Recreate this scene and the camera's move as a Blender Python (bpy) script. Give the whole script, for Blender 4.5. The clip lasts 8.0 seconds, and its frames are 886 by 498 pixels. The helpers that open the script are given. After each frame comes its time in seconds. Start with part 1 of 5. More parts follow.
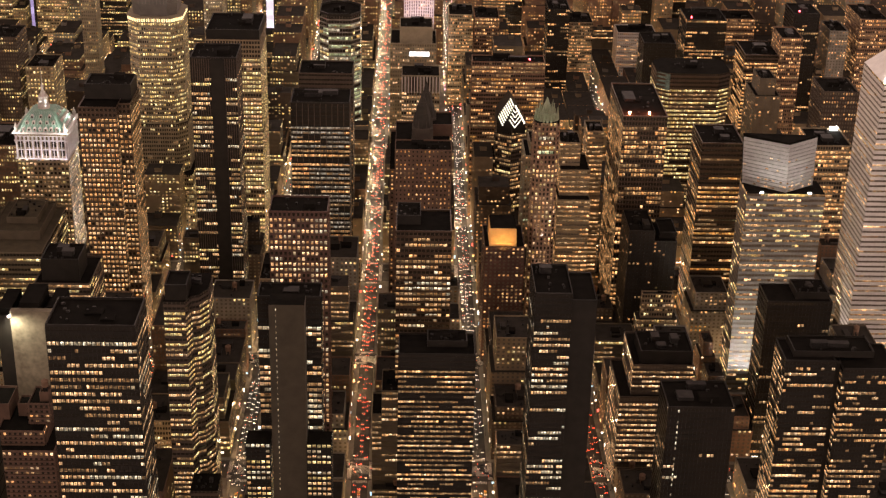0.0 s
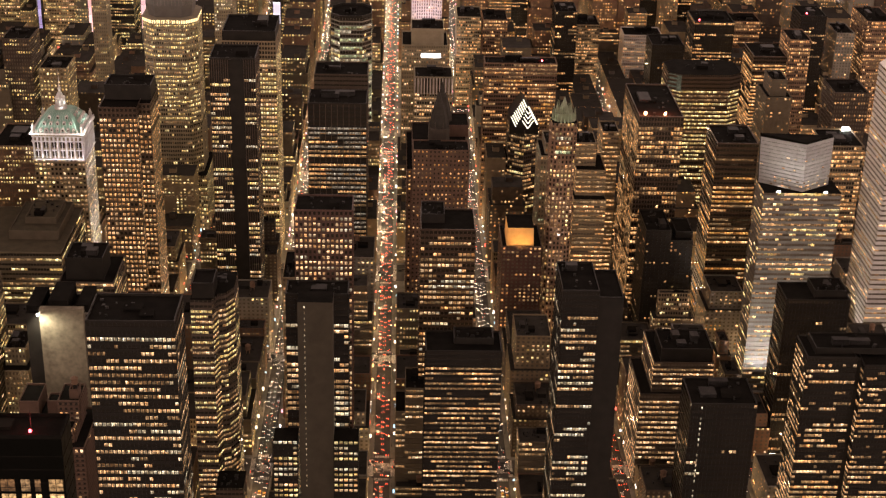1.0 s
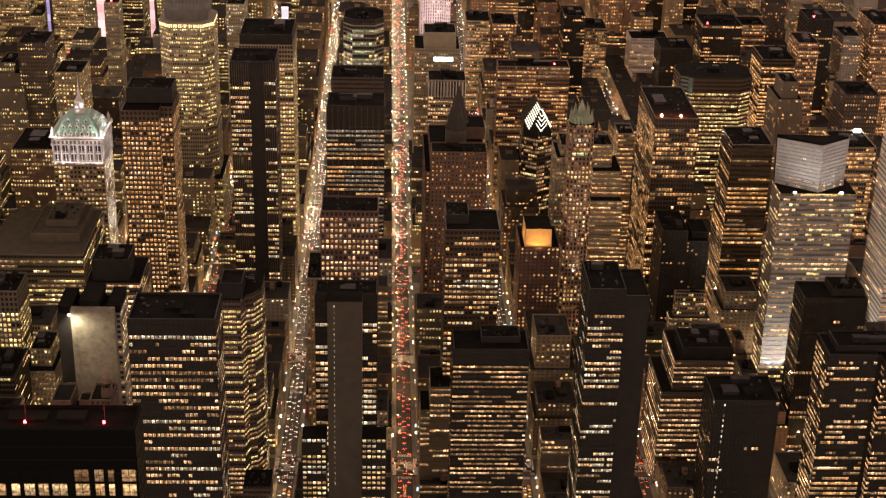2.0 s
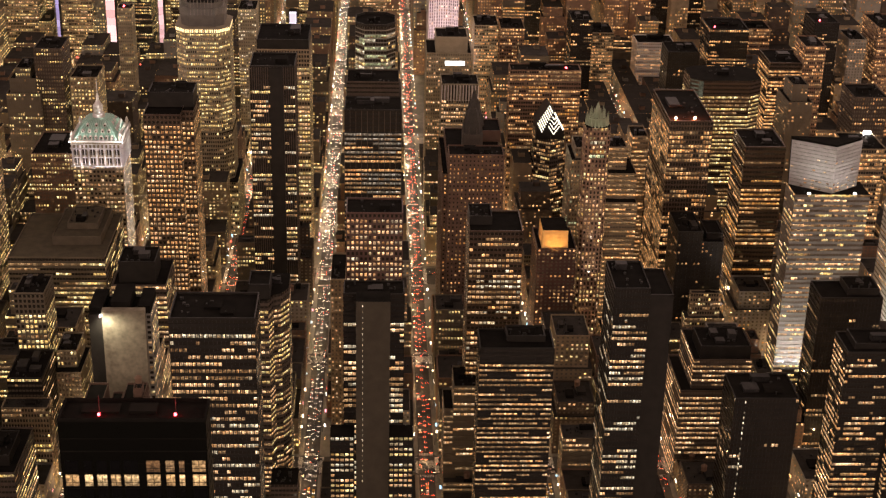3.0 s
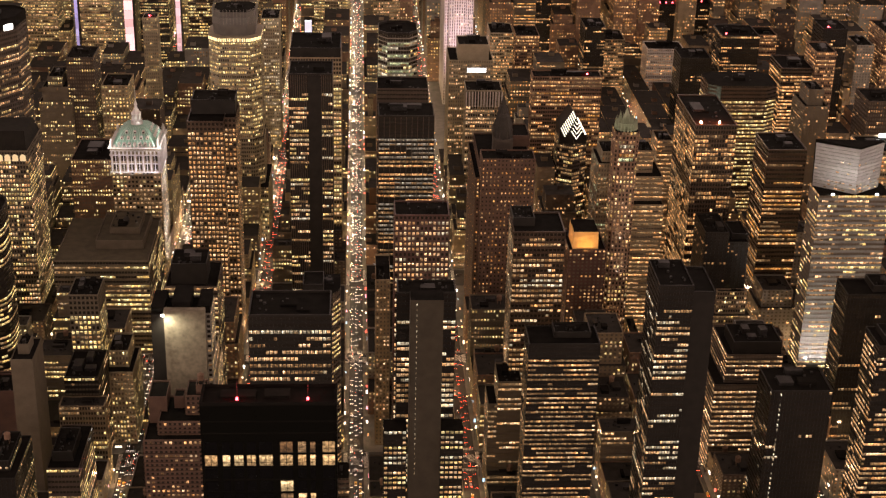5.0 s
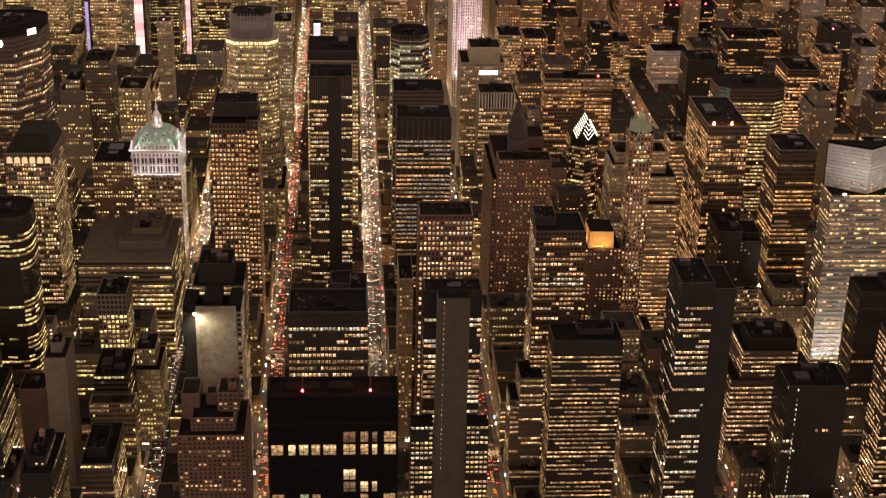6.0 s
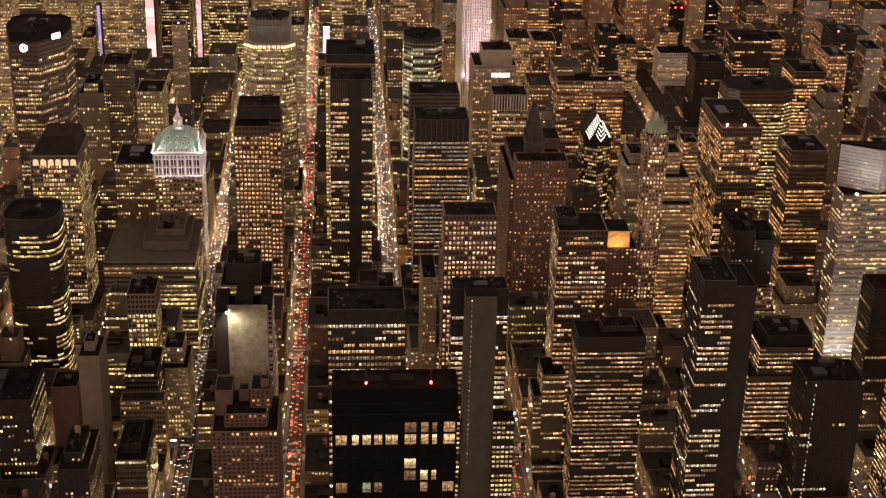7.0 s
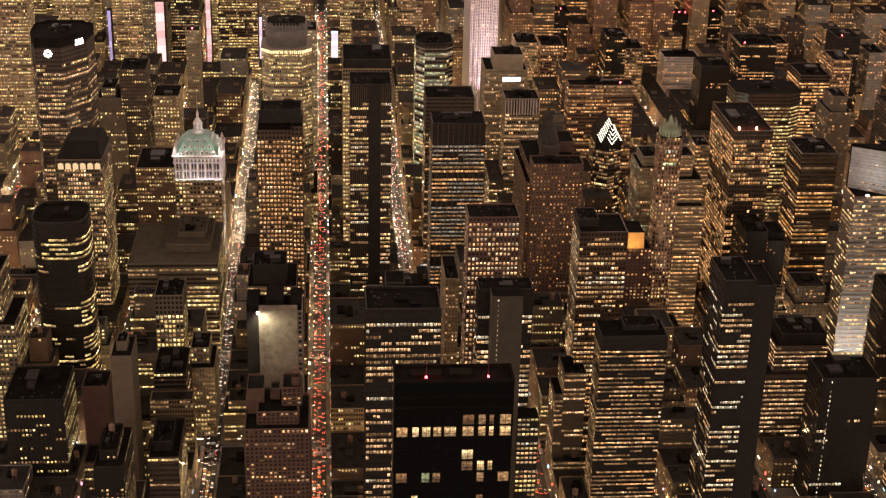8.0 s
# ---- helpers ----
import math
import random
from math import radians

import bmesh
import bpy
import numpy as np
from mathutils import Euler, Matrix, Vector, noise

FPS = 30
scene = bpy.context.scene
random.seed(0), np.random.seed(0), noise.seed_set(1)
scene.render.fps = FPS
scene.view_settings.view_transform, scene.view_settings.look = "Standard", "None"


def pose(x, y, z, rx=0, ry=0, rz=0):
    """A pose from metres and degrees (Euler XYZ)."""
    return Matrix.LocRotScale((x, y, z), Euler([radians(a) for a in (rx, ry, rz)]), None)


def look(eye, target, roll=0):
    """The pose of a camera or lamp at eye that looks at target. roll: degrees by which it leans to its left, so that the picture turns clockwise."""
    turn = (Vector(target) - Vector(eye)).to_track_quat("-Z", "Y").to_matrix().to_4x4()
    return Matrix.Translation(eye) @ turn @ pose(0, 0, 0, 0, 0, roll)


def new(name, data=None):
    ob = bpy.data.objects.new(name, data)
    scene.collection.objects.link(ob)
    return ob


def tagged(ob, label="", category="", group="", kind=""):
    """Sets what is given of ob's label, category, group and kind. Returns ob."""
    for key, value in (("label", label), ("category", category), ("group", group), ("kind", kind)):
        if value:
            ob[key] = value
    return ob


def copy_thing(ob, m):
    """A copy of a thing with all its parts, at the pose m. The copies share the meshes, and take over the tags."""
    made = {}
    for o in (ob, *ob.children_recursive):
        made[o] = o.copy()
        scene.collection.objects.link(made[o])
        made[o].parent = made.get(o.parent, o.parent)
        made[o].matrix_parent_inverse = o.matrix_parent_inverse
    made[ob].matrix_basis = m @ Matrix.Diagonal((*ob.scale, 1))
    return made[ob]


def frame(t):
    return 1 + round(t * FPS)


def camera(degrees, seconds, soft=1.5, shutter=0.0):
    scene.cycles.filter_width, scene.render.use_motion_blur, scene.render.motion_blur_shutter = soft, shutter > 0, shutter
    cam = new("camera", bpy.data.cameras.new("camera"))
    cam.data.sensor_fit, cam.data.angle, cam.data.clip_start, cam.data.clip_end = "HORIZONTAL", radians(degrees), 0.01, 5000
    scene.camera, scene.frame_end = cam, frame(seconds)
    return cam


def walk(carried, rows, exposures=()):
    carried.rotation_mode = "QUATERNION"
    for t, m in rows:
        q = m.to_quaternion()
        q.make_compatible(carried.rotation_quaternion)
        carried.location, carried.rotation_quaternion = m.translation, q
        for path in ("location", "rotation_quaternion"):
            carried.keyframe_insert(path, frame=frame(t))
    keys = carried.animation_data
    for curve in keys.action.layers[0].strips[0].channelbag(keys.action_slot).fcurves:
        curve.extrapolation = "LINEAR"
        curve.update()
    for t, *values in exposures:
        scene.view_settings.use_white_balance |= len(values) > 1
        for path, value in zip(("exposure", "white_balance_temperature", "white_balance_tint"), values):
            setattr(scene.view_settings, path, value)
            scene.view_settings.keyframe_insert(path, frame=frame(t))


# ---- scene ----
cam = camera(32.95, 8.0, soft=1.3)
# seconds, eye x, y, z, tilt, lean, turn
PATH = [
    (0.0, 189.68, -417.15, 560.75, 65.398, 1.370, -1.586),
    (0.5, 178.70, -420.56, 559.93, 65.487, 1.474, -1.837),
    (1.0, 167.88, -424.75, 559.69, 65.586, 1.513, -2.045),
    (1.5, 157.18, -429.68, 559.99, 65.691, 1.515, -2.232),
    (2.0, 146.56, -435.28, 560.80, 65.795, 1.499, -2.412),
    (2.5, 135.98, -441.51, 562.06, 65.895, 1.477, -2.593),
    (3.0, 125.37, -448.31, 563.74, 65.988, 1.457, -2.779),
    (3.5, 114.71, -455.63, 565.80, 66.071, 1.442, -2.971),
    (4.0, 103.94, -463.42, 568.20, 66.141, 1.433, -3.167),
    (4.5, 93.02, -471.63, 570.90, 66.198, 1.428, -3.363),
    (5.0, 81.89, -480.21, 573.86, 66.243, 1.424, -3.556),
    (5.5, 70.52, -489.10, 577.04, 66.277, 1.419, -3.745),
    (6.0, 58.86, -498.24, 580.40, 66.304, 1.413, -3.928),
    (6.5, 46.86, -507.60, 583.90, 66.329, 1.406, -4.111),
    (7.0, 34.48, -517.11, 587.50, 66.360, 1.404, -4.301),
    (7.5, 21.66, -526.73, 591.15, 66.407, 1.415, -4.513),
    (8.0, 8.37, -536.39, 594.83, 66.482, 1.456, -4.767),
]
walk(cam, [(t, pose(x, y, z, tilt, 0, turn) @ pose(0, 0, 0, 0, 0, lean)) for t, x, y, z, tilt, lean, turn in PATH])

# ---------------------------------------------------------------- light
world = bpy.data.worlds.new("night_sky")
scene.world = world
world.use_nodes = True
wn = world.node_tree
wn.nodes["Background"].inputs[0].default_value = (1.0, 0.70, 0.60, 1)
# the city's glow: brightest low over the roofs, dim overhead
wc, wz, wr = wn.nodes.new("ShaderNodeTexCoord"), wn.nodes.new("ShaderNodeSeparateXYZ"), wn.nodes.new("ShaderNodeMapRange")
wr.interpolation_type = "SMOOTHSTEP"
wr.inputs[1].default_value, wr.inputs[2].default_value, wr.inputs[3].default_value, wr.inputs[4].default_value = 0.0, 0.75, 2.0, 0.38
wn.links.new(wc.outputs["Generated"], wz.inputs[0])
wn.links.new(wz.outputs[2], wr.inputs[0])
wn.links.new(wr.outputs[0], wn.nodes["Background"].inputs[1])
scene.view_settings.exposure = 0.25
LAMP_WATTS = 8800.0


# ---------------------------------------------------------------- materials
def nodes_of(name):
    m = bpy.data.materials.new(name)
    m.use_nodes = True
    return m, m.node_tree.nodes, m.node_tree.links, m.node_tree.nodes["Principled BSDF"]


def mixed_colour(nodes, links, a, b, factor):
    mix = nodes.new("ShaderNodeMix")
    mix.data_type = "RGBA"
    mix.inputs[6].default_value, mix.inputs[7].default_value = (*a, 1), (*b, 1)
    links.new(factor, mix.inputs[0])
    return mix.outputs[2]


def surface(name, a, b, rough=0.8, metal=0.0, scale=0.15, fine=2.5, bump=0.15, spec=0.5):
    """A worn surface: colours a to b by stains of some metres and a fine grain, each piece a little different."""
    m, nodes, links, p = nodes_of(name)
    tc = nodes.new("ShaderNodeTexCoord")
    big = nodes.new("ShaderNodeTexNoise")
    big.inputs["Scale"].default_value, big.inputs["Detail"].default_value = scale, 5
    small = nodes.new("ShaderNodeTexNoise")
    small.inputs["Scale"].default_value, small.inputs["Detail"].default_value = fine, 3
    for n in (big, small):
        links.new(tc.outputs["Object"], n.inputs["Vector"])
    isl = nodes.new("ShaderNodeObjectInfo")
    add = nodes.new("ShaderNodeMath")
    add.operation = "MULTIPLY_ADD"
    links.new(small.outputs[0], add.inputs[0])
    add.inputs[1].default_value = 0.5
    links.new(big.outputs[0], add.inputs[2])
    add2 = nodes.new("ShaderNodeMath")
    add2.operation = "MULTIPLY_ADD"
    links.new(isl.outputs["Random"], add2.inputs[0])
    add2.inputs[1].default_value = 0.25
    links.new(add.outputs[0], add2.inputs[2])
    ramp = nodes.new("ShaderNodeMapRange")
    ramp.inputs[1].default_value, ramp.inputs[2].default_value = 0.55, 1.15
    links.new(add2.outputs[0], ramp.inputs[0])
    links.new(mixed_colour(nodes, links, a, b, ramp.outputs[0]), p.inputs["Base Color"])
    p.inputs["Roughness"].default_value, p.inputs["Metallic"].default_value = rough, metal
    p.inputs["Specular IOR Level"].default_value = spec
    bm = nodes.new("ShaderNodeBump")
    bm.inputs["Strength"].default_value, bm.inputs["Distance"].default_value = bump, 0.2
    links.new(small.outputs[0], bm.inputs["Height"])
    links.new(bm.outputs[0], p.inputs["Normal"])
    return m


def lit_window(name, dim, bright, strength, spread=0.75, mullions=2.0):
    """A lit room behind a pane: each has its own strength and tint, a bright ceiling, furniture, at times a blind, and mullions."""
    m, nodes, links, p = nodes_of(name)

    def calc(op, x, y=0.0, z=0.0):
        n = nodes.new("ShaderNodeMath")
        n.operation = op
        for i, v in enumerate((x, y, z)):
            if isinstance(v, (int, float)):
                n.inputs[i].default_value = v
            else:
                links.new(v, n.inputs[i])
        return n.outputs[0]

    geo, inf, tc = nodes.new("ShaderNodeNewGeometry"), nodes.new("ShaderNodeObjectInfo"), nodes.new("ShaderNodeTexCoord")
    sep = nodes.new("ShaderNodeSeparateXYZ")
    links.new(tc.outputs["UV"], sep.inputs[0])
    u, v = sep.outputs[0], sep.outputs[1]
    r = calc("FRACT", calc("ADD", geo.outputs["Random Per Island"], inf.outputs["Random"]))
    r2, r3 = calc("FRACT", calc("MULTIPLY", r, 37.3)), calc("FRACT", calc("MULTIPLY", r, 91.7))
    rooms = nodes.new("ShaderNodeTexNoise")
    rooms.inputs["Scale"].default_value, rooms.inputs["Detail"].default_value = 0.9, 2.5
    links.new(geo.outputs["Position"], rooms.inputs["Vector"])
    things = nodes.new("ShaderNodeMapRange")
    things.inputs[1].default_value, things.inputs[2].default_value, things.inputs[3].default_value, things.inputs[4].default_value = 0.38, 0.62, 0.35, 1.3
    links.new(rooms.outputs[0], things.inputs[0])
    depth = calc("MULTIPLY_ADD", calc("POWER", v, 1.3), 0.85, 0.4)
    ceiling = calc("MULTIPLY", calc("MULTIPLY", calc("GREATER_THAN", v, 0.7), calc("LESS_THAN", v, 0.88)), calc("MULTIPLY", r3, 0.8))
    blind = calc("MULTIPLY_ADD", calc("GREATER_THAN", v, calc("MULTIPLY_ADD", r2, 1.5, 0.2)), -0.45, 1.0)
    bars = calc("ABSOLUTE", calc("SUBTRACT", calc("FRACT", calc("MULTIPLY", u, mullions)), 0.5))
    bar = calc("MULTIPLY_ADD", calc("GREATER_THAN", bars, 0.43), -0.5, 1.0)
    power = calc("MULTIPLY_ADD", calc("POWER", r, 1.7), strength * 1.5 * spread, strength * (1.05 - spread))
    out = calc("MULTIPLY", calc("MULTIPLY", power, calc("MULTIPLY", blind, bar)), calc("MULTIPLY", things.outputs[0], calc("ADD", depth, ceiling)))
    links.new(mixed_colour(nodes, links, dim, bright, r3), p.inputs["Emission Color"])
    links.new(out, p.inputs["Emission Strength"])
    p.inputs["Base Color"].default_value = (0.03, 0.025, 0.02, 1)
    p.inputs["Roughness"].default_value = 0.15
    m.cycles.emission_sampling = "NONE"
    return m


def glow(name, colour, strength, sample=False):
    m, nodes, links, p = nodes_of(name)
    p.inputs["Base Color"].default_value = (*[0.5 * c for c in colour], 1)
    p.inputs["Emission Color"].default_value = (*colour, 1)
    p.inputs["Emission Strength"].default_value = strength
    m.cycles.emission_sampling = "FRONT" if sample else "NONE"
    return m


def glass(name, colour, rough=0.06, spec=0.5):
    m, nodes, links, p = nodes_of(name)
    tc, n = nodes.new("ShaderNodeTexCoord"), nodes.new("ShaderNodeTexNoise")
    n.inputs["Scale"].default_value = 0.4
    links.new(tc.outputs["Object"], n.inputs["Vector"])
    r = nodes.new("ShaderNodeMapRange")
    r.inputs[3].default_value, r.inputs[4].default_value = rough * 0.6, rough * 1.8
    links.new(n.outputs[0], r.inputs[0])
    links.new(r.outputs[0], p.inputs["Roughness"])
    b = nodes.new("ShaderNodeBump")
    b.inputs["Strength"].default_value, b.inputs["Distance"].default_value = 0.06, 0.1
    links.new(n.outputs[0], b.inputs["Height"])
    links.new(b.outputs[0], p.inputs["Normal"])
    p.inputs["Base Color"].default_value = (*colour, 1)
    p.inputs["Specular IOR Level"].default_value = spec
    return m


DARK_GLASS = glass("dark_glass", (0.027, 0.023, 0.018))
# paler unlit glass: what it reflects is put into the base colour
SOFT_GLASS = glass("soft_glass", (0.085, 0.066, 0.042), 0.3)
LIT = {
    "warm": lit_window("lit_warm", (1.0, 0.47, 0.17), (1.0, 0.66, 0.37), 1.8),
    "gold": lit_window("lit_gold", (1.0, 0.58, 0.16), (1.0, 0.79, 0.37), 1.8),
    "dim": lit_window("lit_dim", (0.95, 0.45, 0.16), (1.0, 0.62, 0.30), 0.55),
    "white": lit_window("lit_white", (1.0, 0.70, 0.38), (1.0, 0.88, 0.64), 1.35),
    "orange": lit_window("lit_orange", (1.0, 0.36, 0.08), (1.0, 0.50, 0.13), 1.1),
    "amber": lit_window("lit_amber", (1.0, 0.40, 0.12), (1.0, 0.56, 0.24), 1.65),
    "pale": lit_window("lit_pale", (1.0, 0.74, 0.48), (1.0, 0.88, 0.70), 0.5),
    "green": lit_window("lit_green", (0.8, 0.80, 0.38), (0.88, 0.95, 0.58), 1.0),
}
ROOF = surface("roof_felt", (0.006, 0.0056, 0.0048), (0.015, 0.0135, 0.011), 0.95, spec=0.02)
# felt lightened in colour: haze on far roofs, street glow on low ones
ROOF_BROWN = surface("roof_haze_glow", (0.016, 0.014, 0.011), (0.04, 0.035, 0.028), 0.95, spec=0.2)
# tan roof for the terraced block, the light on it put in the colour
ROOF_TAN = surface("roof_pavers", (0.045, 0.038, 0.024), (0.085, 0.072, 0.046), 0.95, spec=0.2)
METAL = surface("grey_metal", (0.014, 0.013, 0.012), (0.045, 0.042, 0.038), 0.6, 0.3, spec=0.1)
WALL = {
    "black": surface("black_metal_panels", (0.012, 0.011, 0.009), (0.024, 0.021, 0.017), 0.5, spec=0.12),
    "bronze": surface("bronze_panels", (0.045, 0.028, 0.016), (0.09, 0.058, 0.034), 0.4, 0.4),
    "brown": surface("brown_brick", (0.10, 0.058, 0.034), (0.19, 0.115, 0.07), 0.85),
    "red": surface("red_granite", (0.045, 0.02, 0.013), (0.085, 0.04, 0.025), 0.6),
    "tan": surface("tan_brick", (0.14, 0.108, 0.062), (0.235, 0.18, 0.11), 0.85),
    "stone": surface("limestone", (0.17, 0.143, 0.092), (0.28, 0.238, 0.16), 0.8),
    "grey": surface("grey_concrete", (0.13, 0.119, 0.098), (0.22, 0.203, 0.17), 0.85),
    "rust": surface("rust_brick", (0.06, 0.033, 0.02), (0.11, 0.064, 0.04), 0.85),
    "ash": surface("ash_grey_panels", (0.10, 0.094, 0.08), (0.17, 0.16, 0.138), 0.7),
    "white": surface("white_aluminium", (0.52, 0.50, 0.47), (0.68, 0.66, 0.62), 0.4, 0.2),
    "pink": surface("pale_limestone", (0.42, 0.38, 0.34), (0.56, 0.52, 0.48), 0.8),
    "olive": surface("brown_concrete", (0.075, 0.06, 0.038), (0.12, 0.098, 0.064), 0.9),
    "umber": surface("dark_brown_brick", (0.034, 0.023, 0.015), (0.07, 0.05, 0.033), 0.85),
    "copper": surface("green_copper", (0.13, 0.26, 0.20), (0.24, 0.42, 0.33), 0.6),
}
ASPHALT = surface("asphalt", (0.026, 0.025, 0.024), (0.055, 0.052, 0.046), 0.8, 0, 0.08, 1.5)
PAVING = surface("paving", (0.10, 0.094, 0.085), (0.19, 0.18, 0.16), 0.85, 0, 0.12, 1.2)
PAINT = surface("road_paint", (0.5, 0.48, 0.44), (0.75, 0.73, 0.68), 0.7)
FLOOD_WHITE = glow("flood_head", (1.0, 0.93, 0.86), 40)
RED_LAMP = glow("red_beacon", (1.0, 0.03, 0.04), 30)
WARM_LAMP = glow("lamp_head", (1.0, 0.74, 0.42), 9)


# ---------------------------------------------------------------- mesh tools
class Mesh:
    """Collects boxes, prisms and quads for one mesh."""

    def __init__(self):
        self.v, self.f, self.m = [], [], []

    def quad(self, a, b, c, d, mat=0):
        n = len(self.v)
        self.v += [a, b, c, d]
        self.f.append((n, n + 1, n + 2, n + 3))
        self.m.append(mat)

    def prism(self, poly, z0, z1, mat=0, top=None, shrink=None):
        """An upright prism over a footprint that runs counter-clockwise from above."""
        n, k = len(self.v), len(poly)
        up = poly if shrink is None else shrink
        self.v += [(x, y, z0) for x, y in poly] + [(x, y, z1) for x, y in up]
        for i in range(k):
            j = (i + 1) % k
            self.f.append((n + i, n + j, n + k + j, n + k + i))
            self.m.append(mat)
        self.f.append(tuple(range(n + k, n + 2 * k)))
        self.m.append(mat if top is None else top)
        self.f.append(tuple(range(n + k - 1, n - 1, -1)))
        self.m.append(mat)

    def box(self, x0, x1, y0, y1, z0, z1, mat=0, top=None):
        self.prism([(x0, y0), (x1, y0), (x1, y1), (x0, y1)], z0, z1, mat, top)

    def cone(self, x, y, r0, r1, z0, z1, mat=0, k=12, turn=0.0):
        ring = [(math.cos(turn + 2 * math.pi * i / k), math.sin(turn + 2 * math.pi * i / k)) for i in range(k)]
        self.prism([(x + r0 * a, y + r0 * b) for a, b in ring], z0, z1, mat, None, [(x + r1 * a, y + r1 * b) for a, b in ring])

    def data(self, name, mats):
        me = bpy.data.meshes.new(name)
        me.from_pydata(self.v, [], self.f)
        for m in mats:
            me.materials.append(m)
        if len(mats) > 1:
            me.polygons.foreach_set("material_index", self.m)
        if all(len(f) == 4 for f in self.f) and any("lit_" in m.name for m in mats):
            uv = np.tile(np.array((0, 0, 1, 0, 1, 1, 0, 1), dtype=np.float32), len(self.f))
            me.uv_layers.new(name="UVMap").uv.foreach_set("vector", uv)
        me.update()
        return me


def part(name, mesh, mats, parent, label=""):
    """Links a Mesh as one object under a thing or a part."""
    if not isinstance(mats, (list, tuple)):
        mats = [mats]
    ob = new(name, mesh.data(name, mats))
    ob.parent = parent
    if label:
        ob["label"] = label
    return ob


def thing(name, label, category, group="", at=(0, 0, 0)):
    ob = new(name)
    ob.location = at
    return tagged(ob, label, category, group)


# ---------------------------------------------------------------- buildings
LITE = ("warm", "gold", "dim", "white", "orange", "green", "amber", "pale")


def style(bay=3.0, fh=3.9, sill=0.42, pier=0.25, proud=0.25, ribs=0.25, wall="grey", lit=0.4, run=0.75, tones=("warm", "dim"),
          dark=(), glaze="dark", base=0.0, corner=0.0, sides=1.0, split=1, rib_wall="", east=1.0):
    return dict(bay=bay, fh=fh, sill=sill, pier=pier, proud=proud, ribs=ribs, wall=wall, lit=lit, run=run, tones=tones,
                dark=dark, glaze=glaze, base=base, corner=corner, sides=sides, split=split, rib_wall=rib_wall, east=east)


